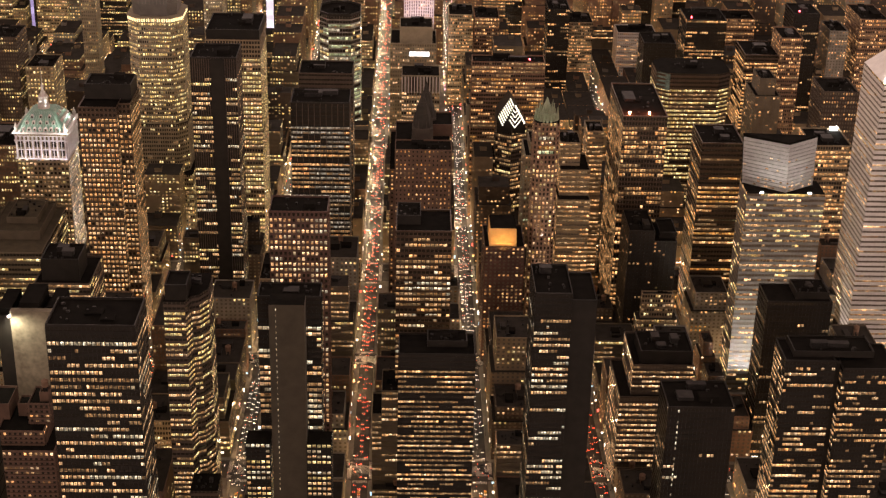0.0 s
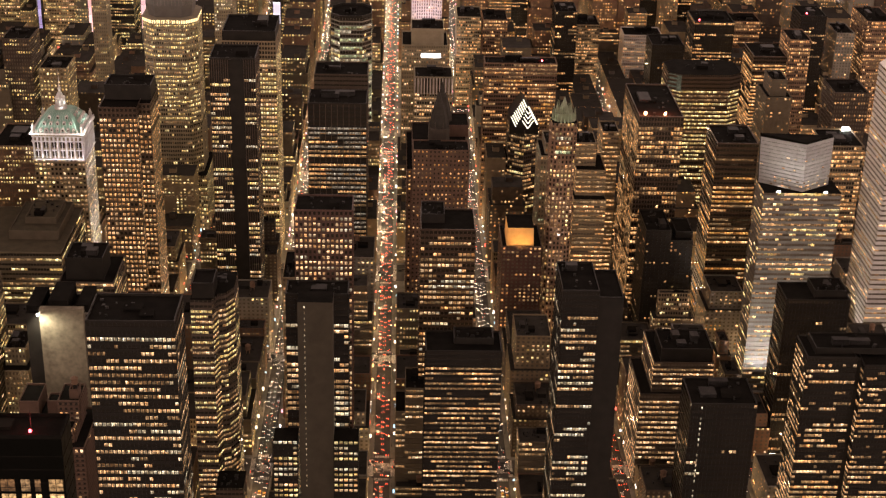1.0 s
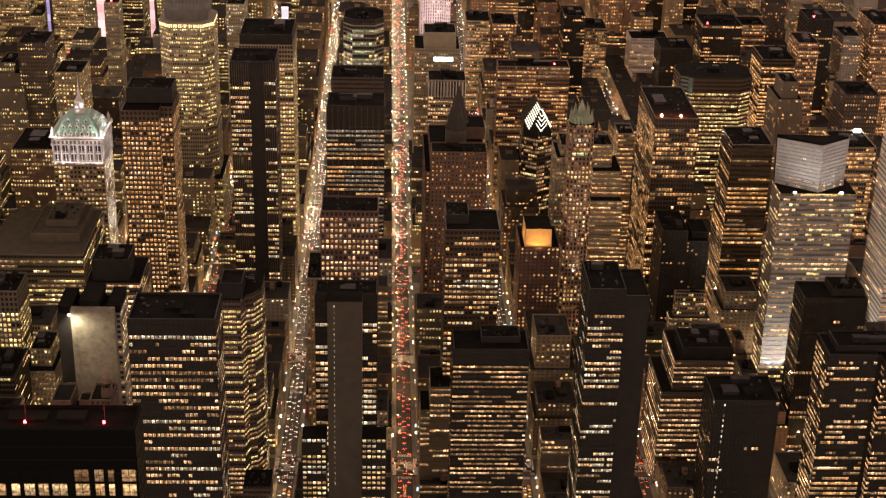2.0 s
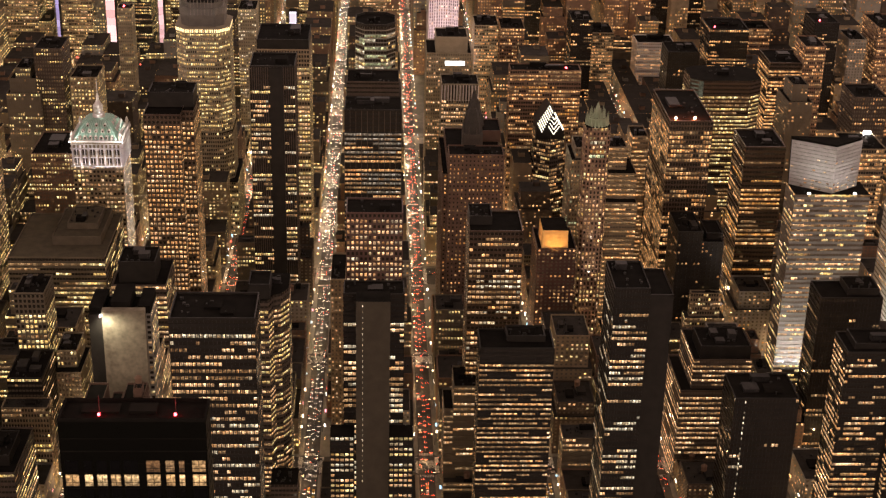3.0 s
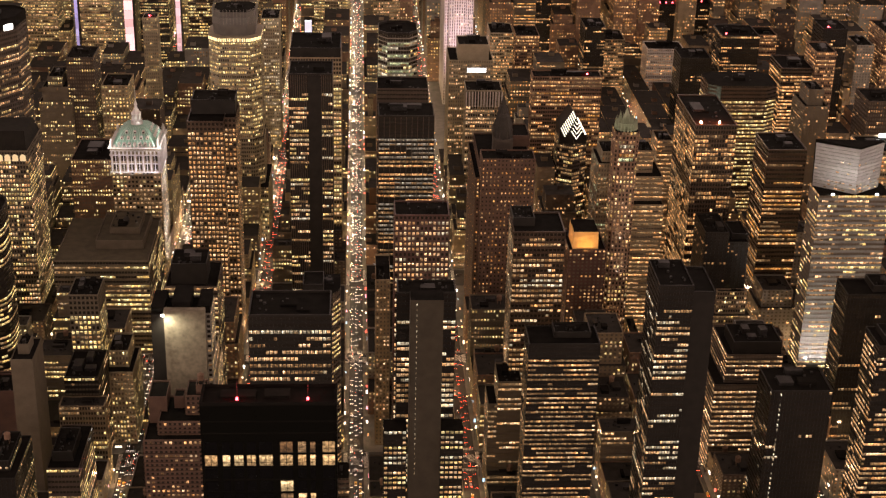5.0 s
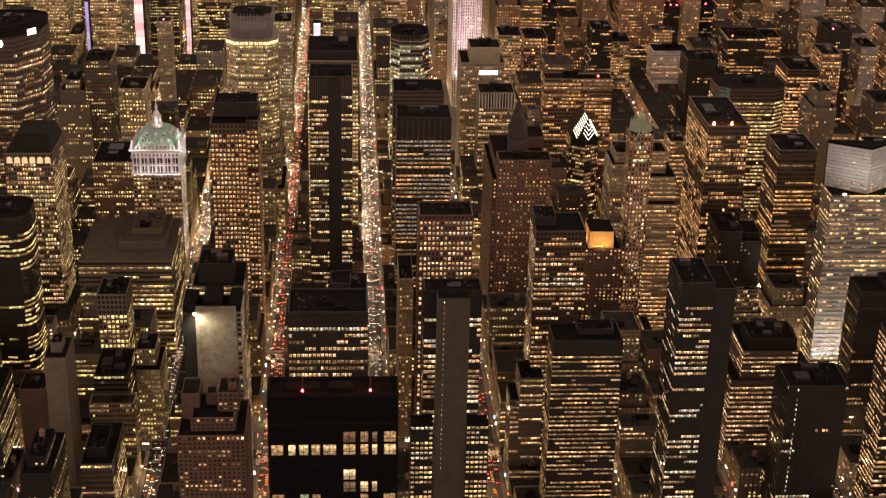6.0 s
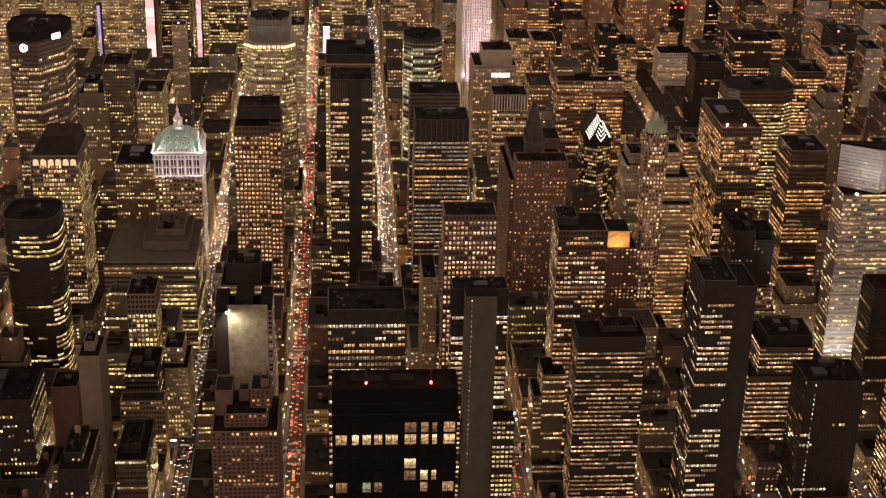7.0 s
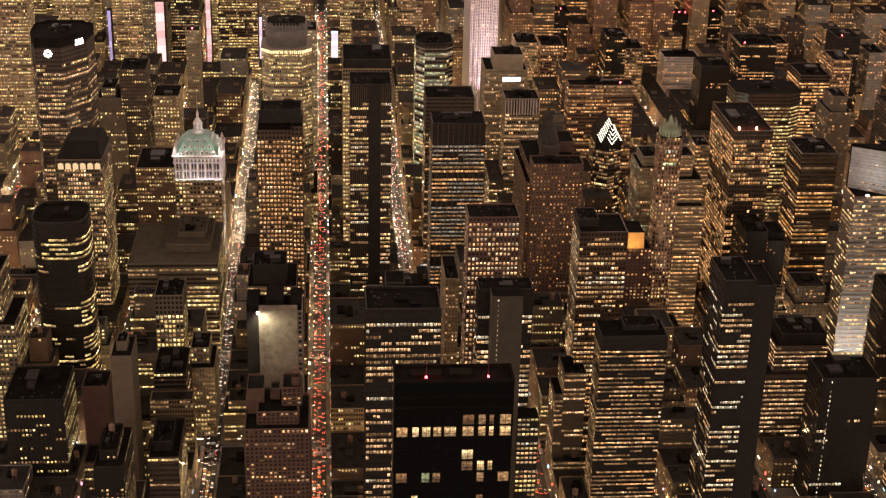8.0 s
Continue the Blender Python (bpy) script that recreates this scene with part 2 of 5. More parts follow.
class Front:
    """Gathers the wall and the panes of one building."""

    def __init__(self, seed, lean=False):
        self.lean = lean
        self.walls, self.panes, self.clad, self.fins, self.rng = [], Mesh(), Mesh(), Mesh(), random.Random(seed)
        self.single = []

    def core(self, poly, z0, z1, mat=0):
        m = Mesh()
        m.prism(poly, z0, z1, mat, 1)
        self.walls.append(m)

    def block(self, poly, z0, z1, st, alone=None):
        """One storeyed mass: core, floor bands, piers and a pane in each cell. alone: the side whose lit panes are objects of their own."""
        rng, w, g = self.rng, self.clad, self.panes
        self.core(poly, z0, z1)
        floors = max(1, round((z1 - z0 - st["base"]) / st["fh"]))
        fh = (z1 - z0 - st["base"]) / floors
        busy = [min(1.0, max(0.0, rng.gauss(st["lit"], 0.22))) for _ in range(floors)]
        for i in range(len(poly)):
            (ax, ay), (bx, by) = poly[i], poly[(i + 1) % len(poly)]
            ln = math.hypot(bx - ax, by - ay)
            if ln < 2.5:
                continue
            ux, uy = (bx - ax) / ln, (by - ay) / ln
            nx, ny = uy, -ux
            back = ny > 0.7
            wide = (3.0 if self.lean else 2.0) if back else 1.0
            cols = max(1, round((ln - 2 * st["corner"]) / (st["bay"] * wide)))
            bay = (ln - 2 * st["corner"]) / cols

            def at(s, z, d):
                return (ax + ux * s + nx * d, ay + uy * s + ny * d, z)

            pr, rb = st["proud"], st["ribs"]
            if abs(nx) > 0.7 and pr < 0.6:
                pr, rb = 0.3 * pr, 0.25 * rb
            if abs(pr - rb) < 0.03:
                rb = pr + 0.06
            w = self.clad
            for k in range(floors + 1):
                za = z0 + st["base"] + k * fh
                zb = min(z1, za + fh * st["sill"])
                if zb - za < 0.05 or pr <= 0:
                    continue
                w.quad(at(0, za, pr), at(ln, za, pr), at(ln, zb, pr), at(0, zb, pr))
                w.quad(at(0, zb, pr), at(ln, zb, pr), at(ln, zb, 0), at(0, zb, 0))
                if not self.lean:
                    w.quad(at(0, za, 0), at(ln, za, 0), at(ln, za, pr), at(0, za, pr))
            pw = bay * st["pier"] / 2
            if pw > 0.02 and rb > 0 and not (back and self.lean):
                w = self.fins if st["rib_wall"] else self.clad
                for c in range(cols + 1):
                    s = st["corner"] + c * bay
                    s0, s1 = max(0, s - pw), min(ln, s + pw)
                    zt = z0 + st["base"]
                    w.quad(at(s0, zt, rb), at(s1, zt, rb), at(s1, z1, rb), at(s0, z1, rb))
                    w.quad(at(s0, zt, 0), at(s0, zt, rb), at(s0, z1, rb), at(s0, z1, 0))
                    w.quad(at(s1, zt, rb), at(s1, zt, 0), at(s1, z1, 0), at(s1, z1, rb))
            for k in range(floors):
                za = z0 + st["base"] + k * fh + fh * st["sill"]
                zb = z0 + st["base"] + (k + 1) * fh
                if any(a <= k / floors < b for a, b in st["dark"]):
                    on_level = 0.0
                else:
                    on_level = busy[k] * (st["sides"] if i else 1.0) * (st["east"] if nx > 0.3 else 1.0)
                    if k == 0 and z0 < 1:
                        on_level = 0.8
                on = rng.random() < on_level
                tone = rng.choice(st["tones"])
                for c in range(cols):
                    if rng.random() > st["run"]:
                        on = rng.random() < on_level
                        if rng.random() < 0.5:
                            tone = rng.choice(st["tones"])
                    s0, s1 = st["corner"] + c * bay + pw, st["corner"] + (c + 1) * bay - pw
                    if on and alone == i and len(self.single) < 210:
                        self.single.append((at((s0 + s1) / 2, (za + zb) / 2, 0.06), (ux, uy), s1 - s0, zb - za, tone))
                        continue
                    lo = za
                    if on and rng.random() < 0.22:
                        lo = za + (zb - za) * rng.uniform(0.25, 0.6)
                        g.quad(at(s0, za, 0.05), at(s1, za, 0.05), at(s1, lo, 0.05), at(s0, lo, 0.05), 1 + LITE.index("dim"))
                    if on:
                        step = (s1 - s0) / st["split"]
                        gap = 0.07 * step if st["split"] > 1 else 0.0
                        for q in range(st["split"]):
                            sa, sb = s0 + q * step + gap, s0 + (q + 1) * step - gap
                            g.quad(at(sa, lo, 0.05), at(sb, lo, 0.05), at(sb, zb, 0.05), at(sa, zb, 0.05), 1 + LITE.index(tone))

    def finish(self, root, st, roof=None):
        glaze = {"dark": DARK_GLASS, "soft": SOFT_GLASS}[st["glaze"]]
        for m in self.walls:
            part("wall", m, [glaze, roof or ROOF, WALL[st["wall"]], WALL["black"]], root)
        if self.clad.f:
            part("cladding", self.clad, WALL[st["wall"]], root)["kind"] = "stuff"
        if self.fins.f:
            part("ribs", self.fins, WALL[st["rib_wall"]], root)["kind"] = "stuff"
        if self.panes.f:
            panes = part("glazing", self.panes, [glaze] + [LIT[t] for t in LITE], root)
            panes["kind"] = "stuff"
        made = {}
        for p, (ux, uy), w, h, tone in self.single:
            key = (round(w, 2), round(h, 2), tone)
            if key not in made:
                q = Mesh()
                q.box(-w / 2, w / 2, -0.05, 0.05, -h / 2, h / 2)
                made[key] = q.data("window", [LIT[tone]])
            ob = new("window", made[key])
            ob.parent = root
            ob.matrix_local = Matrix.Translation(p) @ Matrix.Rotation(math.atan2(uy, ux), 4, "Z")


def rect(x0, x1, y0, y1):
    return [(x0, y0), (x1, y0), (x1, y1), (x0, y1)]


def parapet(root, poly, z, wall, h=1.2, t=0.5):
    m = Mesh()
    cx, cy = sum(p[0] for p in poly) / len(poly), sum(p[1] for p in poly) / len(poly)
    inner = []
    for x, y in poly:
        d = max(1.0, math.hypot(x - cx, y - cy))
        inner.append((x - (x - cx) / d * t * 1.5, y - (y - cy) / d * t * 1.5))
    k = len(poly)
    for i in range(k):
        j = (i + 1) % k
        (ax, ay), (bx, by), (cx2, cy2), (dx, dy) = poly[i], poly[j], inner[j], inner[i]
        m.quad((ax, ay, z), (bx, by, z), (bx, by, z + h), (ax, ay, z + h))
        m.quad((ax, ay, z + h), (bx, by, z + h), (cx2, cy2, z + h), (dx, dy, z + h))
        m.quad((cx2, cy2, z), (dx, dy, z), (dx, dy, z + h), (cx2, cy2, z + h))
    part("parapet", m, wall, root)


def roof_kit(root, poly, z, seed, units=3, tank=False, tall=4.0):
    """Plant on a flat roof: housings with louvres, ducts, perhaps a timber water tank."""
    rng = random.Random(seed)
    xs, ys = [p[0] for p in poly], [p[1] for p in poly]
    x0, x1, y0, y1 = min(xs), max(xs), min(ys), max(ys)
    w, d = x1 - x0, y1 - y0
    for _ in range(units):
        uw, ud, uh = rng.uniform(0.12, 0.32) * w, rng.uniform(0.12, 0.3) * d, rng.uniform(0.5, 1.0) * tall
        ux, uy = rng.uniform(x0 + 0.15 * w, x1 - 0.15 * w - uw), rng.uniform(y0 + 0.15 * d, y1 - 0.15 * d - ud)
        m = Mesh()
        m.box(ux, ux + uw, uy, uy + ud, z, z + uh)
        m.box(ux - 0.15, ux + uw + 0.15, uy - 0.15, uy + ud + 0.15, z + uh, z + uh + 0.25)
        for k in range(3):
            m.box(ux + 0.1, ux + uw - 0.1, uy - 0.12, uy, z + uh * (0.3 + 0.2 * k), z + uh * (0.38 + 0.2 * k))
        part("roof_unit", m, rng.choice((METAL, ROOF, ROOF, WALL["black"])), root)
    m = Mesh()
    for _ in range(9):
        a, b = rng.uniform(x0 + 1.5, x1 - 3.5), rng.uniform(y0 + 1.5, y1 - 3.5)
        if rng.random() < 0.3:
            m.cone(a, b, 0.5, 0.5, z, z + rng.uniform(0.8, 2.2), k=8)
        else:
            m.box(a, a + rng.uniform(0.6, 2.0), b, b + rng.uniform(0.6, 2.0), z, z + rng.uniform(0.5, 1.6))
    if w > 8 and d > 8:
        part("roof_clutter", m, METAL, root)["kind"] = "stuff"
    if tank:
        m = Mesh()
        tx, ty = rng.uniform(x0 + 0.25 * w, x1 - 0.25 * w), rng.uniform(y0 + 0.3 * d, y1 - 0.3 * d)
        for a in (-1.2, 1.2):
            for b in (-1.2, 1.2):
                m.box(tx + a - 0.15, tx + a + 0.15, ty + b - 0.15, ty + b + 0.15, z, z + 3)
        m.cone(tx, ty, 2.0, 2.0, z + 3, z + 6.5)
        m.cone(tx, ty, 2.2, 0.1, z + 6.5, z + 8)
        part("water_tank", m, WALL["brown"], root, "round timber water tank")


def tower(label, masses, st, seed, name="office_tower", units=3, tank=False, alone=False, tall=4.0, roof=None):
    """A building of one or more storeyed masses (x0, x1, y0, y1, z0, z1)."""
    x0, x1, y0, y1 = masses[0][:4]
    root = thing(name, label, "building", "city buildings")
    fr = Front(seed)
    for i, (a, b, c, d, z0, z1, *plain) in enumerate(masses):
        poly = rect(a, b, c, d)
        if plain:
            fr.core(poly, z0, z1, 1 + plain[0])
            for k in range(int((z1 - z0) / 1.2) if plain[0] == 1 else 0):
                fr.clad.box(a - 0.08, b + 0.08, c - 0.08, d + 0.08, z0 + 0.5 + 1.2 * k, z0 + 0.75 + 1.2 * k)
        else:
            fr.block(poly, z0, z1, st, 0 if alone and i == 0 else None)
        parapet(root, poly, z1, WALL["black" if plain and plain[0] == 2 else st["wall"]])
    fr.finish(root, st, roof)
    top = max(masses, key=lambda q: q[5])
    roof_kit(root, rect(*top[:4]), top[5], seed, units, tank, tall)
    return root

# ---------------------------------------------------------------- streets
STEP = 80.5                     # from street to street
AVENUES = [(0, 15), (229, 15), (445, 15), (600, 12), (756, 21), (913, 12), (1068, 15), (1380, 15), (1655, 15), (1930, 15), (2200, 15)]
STREETS = [(n, n * STEP) for n in range(-8, 14)]      # 0 is the street under the camera's last place
HALF = 9.0

ground = Mesh()
ground.quad((-6000, -3000, 0), (6000, -3000, 0), (6000, 9000, 0), (-6000, 9000, 0))
g_ob = new("ground", ground.data("ground", [ASPHALT]))
tagged(g_ob, "dark worn asphalt ground of the city streets", "ground", kind="structure")


def edge_min(y):
    return 10 - 0.225 * (y + 534) - 45


def edge_max(y):
    return 188 + 0.335 * (y + 415) + 45


def pavement_blocks():
    for (n, xs), (_, xe) in zip(STREETS, STREETS[1:]):
        for (ya, ha), (yb, hb) in zip(AVENUES, AVENUES[1:]):
            x0, x1, y0, y1 = xs + HALF - 3.5, xe - HALF + 3.5, ya + ha - 4, yb - hb + 4
            if x1 < edge_min(yb) or x0 > edge_max(yb):
                continue
            m = Mesh()
            c = 2.5
            m.prism([(x0 + c, y0), (x1 - c, y0), (x1, y0 + c), (x1, y1 - c), (x1 - c, y1), (x0 + c, y1), (x0, y1 - c), (x0, y0 + c)], -0.1, 0.15)
            ob = new("pavement", m.data("pavement", [PAVING]))
            tagged(ob, "pale concrete pavement slab with a kerb round a city block", "pavement", kind="structure")


pavement_blocks()


def road_marks():
    m = Mesh()
    for n, xs in STREETS:
        for ya, ha in AVENUES:
            if not (430 <= ya <= 1400) or not edge_min(ya) < xs < edge_max(ya):
                continue
            for sgn in (-1, 1):
                yc = ya + sgn * (ha - 1)
                k = -4.6
                while k < 5:
                    m.box(xs + k, xs + k + 0.5, yc - 1.5, yc + 1.5, 0.0, 0.012)
                    k += 1.1
                xc = xs + sgn * (HALF - 1.6)
                k = -ha + 5
                while k < ha - 5:
                    m.box(xc - 1.5, xc + 1.5, ya + k, ya + k + 0.5, 0.0, 0.012)
                    k += 1.1
            if ya in (445, 600):
                for k in range(-5, 6):
                    m.quad((xs + k - 0.1 - 1, ya - 6, 0.014), (xs + k + 0.1 - 1, ya - 6, 0.014), (xs + k + 3.1, ya + 6, 0.014), (xs + k + 2.9, ya + 6, 0.014))
                    m.quad((xs + k + 2.9, ya - 6, 0.016), (xs + k + 3.1, ya - 6, 0.016), (xs + k - 0.9, ya + 6, 0.016), (xs + k - 1.1, ya + 6, 0.016))
    for n, xs in STREETS:
        for (ya, ha), (yb, hb) in zip(AVENUES[2:6], AVENUES[3:7]):
            if edge_min(ya) < xs < edge_max(ya):
                y = ya + ha + 4
                while y < yb - hb - 4:
                    m.box(xs - 0.08, xs + 0.08, y, y + 3, 0.0, 0.012)
                    y += 9
    ob = new("road_markings", m.data("road_markings", [PAINT]))
    tagged(ob, "worn white painted crossings and lane lines", "road markings", kind="stuff")


road_marks()

PLACED = []                     # footprints taken: x0, x1, y0, y1


def take(x0, x1, y0, y1):
    PLACED.append((x0, x1, y0, y1))


def put(label, masses, st, seed, **kw):
    for q in masses:
        take(*q[:4])
    if masses[0][0] > 90:
        st = dict(st, tones=tuple({"gold": "warm"}.get(t, t) for t in st["tones"]))
    # amber windows on the right: the reddish haze there put into window colour
    if masses[0][0] > 220 and masses[0][2] > 560:
        st = dict(st, tones=tuple({"gold": "amber", "white": "amber", "warm": "amber"}.get(t, t) for t in st["tones"]))
    return tower(label, [tuple(q) if len(q) >= 6 else (*q[:4], 0.15, q[4]) for q in masses], st, seed, **kw)


OFFICE_BLACK = style(2.4, 3.9, 0.5, 0.26, 0.18, 0.3, "black", 0.5, 0.7, ("warm", "white", "dim"))
OFFICE_GOLD = style(1.9, 3.9, 0.46, 0.36, 0.2, 0.3, "tan", 0.72, 0.55, ("gold", "gold", "dim", "warm"))
OFFICE_BAND = style(2.2, 3.8, 0.56, 0.16, 0.3, 0.1, "olive", 0.6, 0.85, ("gold", "warm", "dim"), glaze="soft")
FLATS = style(3.4, 3.1, 0.5, 0.56, 0.2, 0.2, "brown", 0.27, 0.2, ("warm", "gold", "dim"), glaze="soft")
FLATS_TAN = style(3.4, 3.1, 0.5, 0.54, 0.2, 0.2, "tan", 0.29, 0.25, ("warm", "gold", "dim"), glaze="soft")
STONE_OFFICE = style(2.3, 3.8, 0.48, 0.5, 0.2, 0.3, "stone", 0.5, 0.45, ("gold", "gold", "dim"), glaze="soft")


# ---- the black glass tower that stands nearest
NEAR_LIT = {"warm": lit_window("near_lit_warm", (1.0, 0.52, 0.2), (1.0, 0.66, 0.32), 1.1, 0.45, 2.0),
            "dim": lit_window("near_lit_dim", (1.0, 0.46, 0.18), (1.0, 0.58, 0.28), 0.4, 0.6, 2.0),
            "green": lit_window("near_lit_green", (0.7, 0.75, 0.35), (0.85, 0.9, 0.5), 0.7, 0.4, 1.0)}


def nearest_tower():
    x0, x1, y0, y1, z = 31.6, 75.2, -62.0, -50.0, 335.0
    take(x0, x1, y0, y1)
    root = thing("apartment_tower", "very tall black glass apartment tower with a few lit rooms", "building", "city buildings")
    wall, panes, bands = Mesh(), Mesh(), Mesh()
    wall.box(x0, x1, y0, y1, 0.0, z, 0, 1)
    rng = random.Random(5)
    floors = [z - 13.4 - 4.9 * k for k in range(24)]
    cols = [(32.6, 36.6), (38.3, 40.7), (42.0, 45.0), (46.1, 49.0), (50.1, 54.4), (56.8, 60.9), (62.6, 65.2), (66.5, 68.2), (70.5, 74.5)]
    lit = {(0, 5): "dim", (0, 6): "dim", (0, 7): "dim", (0, 8): "warm", (3, 5): "warm", (4, 5): "dim", (4, 6): "warm", (4, 7): "warm", (5, 0): "dim", (5, 2): "green", (5, 3): "dim",
           (5, 6): "dim", (5, 8): "warm", (7, 1): "warm", (7, 6): "dim", (8, 3): "warm", (9, 7): "dim", (11, 2): "warm"}
    for c in range(9):
        lit[(1, c)] = "warm"
    for r, zt in enumerate(floors):
        for c, (a, b) in enumerate(cols):
            xa, xb = a, b
            tone = lit.get((r, c))
            if tone:
                q = Mesh()
                q.box(xa, xb, y0 - 0.12, y0 + 0.05, zt - 3.9, zt)
                q_ob = part("window", q, NEAR_LIT[tone], root)
                fr = Mesh()
                mid = (xa + xb) / 2 if b - a > 2.5 else xa + 0.02
                fr.box(xa - 0.1, xb + 0.1, y0 - 0.22, y0 - 0.12, zt - 4.05, zt - 3.9)
                fr.box(mid - 0.06, mid + 0.06, y0 - 0.2, y0 - 0.12, zt - 3.9, zt)
                fr.box(xa, xb, y0 - 0.2, y0 - 0.12, zt - 2.75, zt - 2.6)
                part("window_frame", fr, WALL["black"], q_ob)
            else:
                panes.box(xa, xb, y0 - 0.08, y0 + 0.02, zt - 3.9, zt)
    # blank glass grid on the other sides
    for s in range(40):
        zz = z - 6 - s * 4.35
        bands.box(x0 - 0.05, x1 + 0.05, y0 - 0.05, y1 + 0.05, zz, zz + 0.3)
    part("wall", wall, [glass("black_curtain_wall", (0.004, 0.004, 0.003), 0.3, 0.05), ROOF], root)
    part("glazing", panes, glass("black_pane", (0.004, 0.004, 0.004), 0.2, 0.15), root)["kind"] = "stuff"
    part("cladding", bands, ROOF, root)["kind"] = "stuff"
    parapet(root, rect(x0, x1, y0, y1), z, ROOF, 1.2)
    for a, b, h in ((38, 49, 0.8), (52, 60, 1.0)):
        m = Mesh()
        m.box(a, b, -57.5, -53.0, z, z + h)
        m.box(a - 0.15, b + 0.15, -57.65, -52.85, z + h, z + h + 0.15)
        part("roof_unit", m, ROOF, root)
    for x in (43.3, 65.9):
        m = Mesh()
        m.box(x - 0.15, x + 0.15, -59.15, -58.85, z, z + 0.5)
        m.box(x - 0.08, x + 0.08, -57.6, -57.44, z, z + 6.5)
        p_ob = part("beacon_post", m, METAL, root)
        m = Mesh()
        m.cone(x, -59, 0.45, 0.35, z + 0.5, z + 1.2)
        part("beacon", m, RED_LAMP, p_ob, "glowing red aircraft beacon")
        lamp = bpy.data.lights.new("beacon_light", "POINT")
        lamp.color, lamp.energy, lamp.shadow_soft_size = (1, 0.04, 0.05), 500, 0.4
        lo = new("beacon_light", lamp)
        lo.location = (x, -59, z + 4.0)


nearest_tower()

# ---- between the two nearest avenues
ST = dict(OFFICE_BLACK)
ST.update(bay=2.0, fh=3.75, lit=0.64, split=2, run=0.72, sill=0.5, pier=0.2, dark=((0.42, 0.47), (0.0, 0.05), (0.955, 1.0)), sides=0.8, tones=("warm", "white", "warm", "dim"))
put("black slab office tower with rows of lit offices", [(28, 68.5, 184, 212, 244.5)], ST, 11, alone=True, units=2, tall=1.2)


def core_tower():
    """Slab with a blank pale core down the middle of its front and lower wings."""
    st = style(2.6, 3.7, 0.42, 0.12, 0.2, 0.25, "black", 0.5, 0.6, ("white", "warm", "dim"), dark=((0.89, 1.0),))
    root = thing("office_tower", "dark office slab with a blank brown concrete core", "building", "city buildings")
    fr = Front(12)
    fr.block(rect(106, 142, 345, 363), 0.15, 180, st, 0)
    low = style(3.2, 3.7, 0.5, 0.3, 0.25, 0.25, "grey", 0.85, 0.8, ("white", "warm", "gold"))
    fr.block(rect(98, 112.4, 330, 345), 0.15, 92, low)
    fr.block(rect(133.6, 148, 330, 345), 0.15, 92, low)
    fr.finish(root, st)
    take(98, 148, 330, 363)
    core = Mesh()
    core.box(113.6, 133.6, 331, 345.5, 0.15, 182.5, 0, 1)
    core_ob = part("core", core, [surface("core_concrete", (0.034, 0.028, 0.016), (0.056, 0.046, 0.028), 0.9), ROOF], root, "blank brown concrete core")
    for k in range(34):
        lights = Mesh()
        lights.box(117.4, 117.7, 330.6, 331.0, 60 + k * 3.6, 61.3 + k * 3.6)
        part("stair_light", lights, LIT["white"], core_ob)
    parapet(root, rect(106, 142, 345, 363), 180, WALL["black"])
    roof_kit(root, rect(106, 142, 347, 363), 180, 3, 2, False, 1.5)


core_tower()
put("brown brick apartment tower with small yellow windows", [(94.5, 104.5, 466, 510, 132)], dict(FLATS, lit=0.42, bay=2.6, tones=("gold", "gold", "dim"), wall="tan"), 110, name="apartment_building", units=1)
ST = style(2.75, 3.7, 0.42, 0.45, 0.25, 0.3, "red", 0.85, 0.3, ("white", "warm", "warm", "gold"), dark=((0.972, 1.0),))
put("red granite office tower with square punched windows", [(106, 142, 425, 450, 198)], ST, 13, alone=True, units=1)
ST = style(2.6, 3.7, 0.48, 0.24, 0.25, 0.35, "bronze", 0.75, 0.6, ("warm", "amber", "gold", "white", "dim"), dark=((0.975, 1.0),))
put("bronze office tower with bright floors and a black top", [(184, 218, 418, 452, 189), (184.5, 199, 430, 451, 189, 194, 2)], ST, 14, alone=True, units=1)
ST = style(1.7, 3.8, 0.52, 0.2, 0.18, 0.2, "black", 0.6, 0.8, ("white", "white", "warm", "dim"), sides=0.6, dark=((0.935, 1.0), (0.46, 0.5)))
put("tall black office tower with white lit floors", [(261.5, 282, 318, 356, 197), (282, 296, 320, 356, 0.15, 192, 2)], ST, 15, alone=True, units=1)
ST = style(1.6, 3.3, 0.6, 0.1, 0.12, 0.14, "black", 0.8, 0.8, ("gold", "dim", "dim", "dim", "amber", "dim"), dark=((0.92, 1.0),))
put("bronze mirror glass office block with thin lit floors", [(186.5, 230.5, 330, 355, 152), (203, 226, 340, 354, 152, 155, 2)], ST, 16, alone=True, units=2)
put("stepped grey office block with lit upper floors", [(176, 192, 400, 428, 87), (170, 176, 400, 428, 70)], OFFICE_BAND, 17)

ST = style(2.9, 3.9, 0.4, 0.34, 0.12, 0.6, "olive", 0.8, 0.5, ("gold", "gold", "dim"), dark=((0.84, 1.0),))
put("small pale stone office tower with tall ribs", [(-120, -99.5, 475, 505, 116.5)], ST, 18)


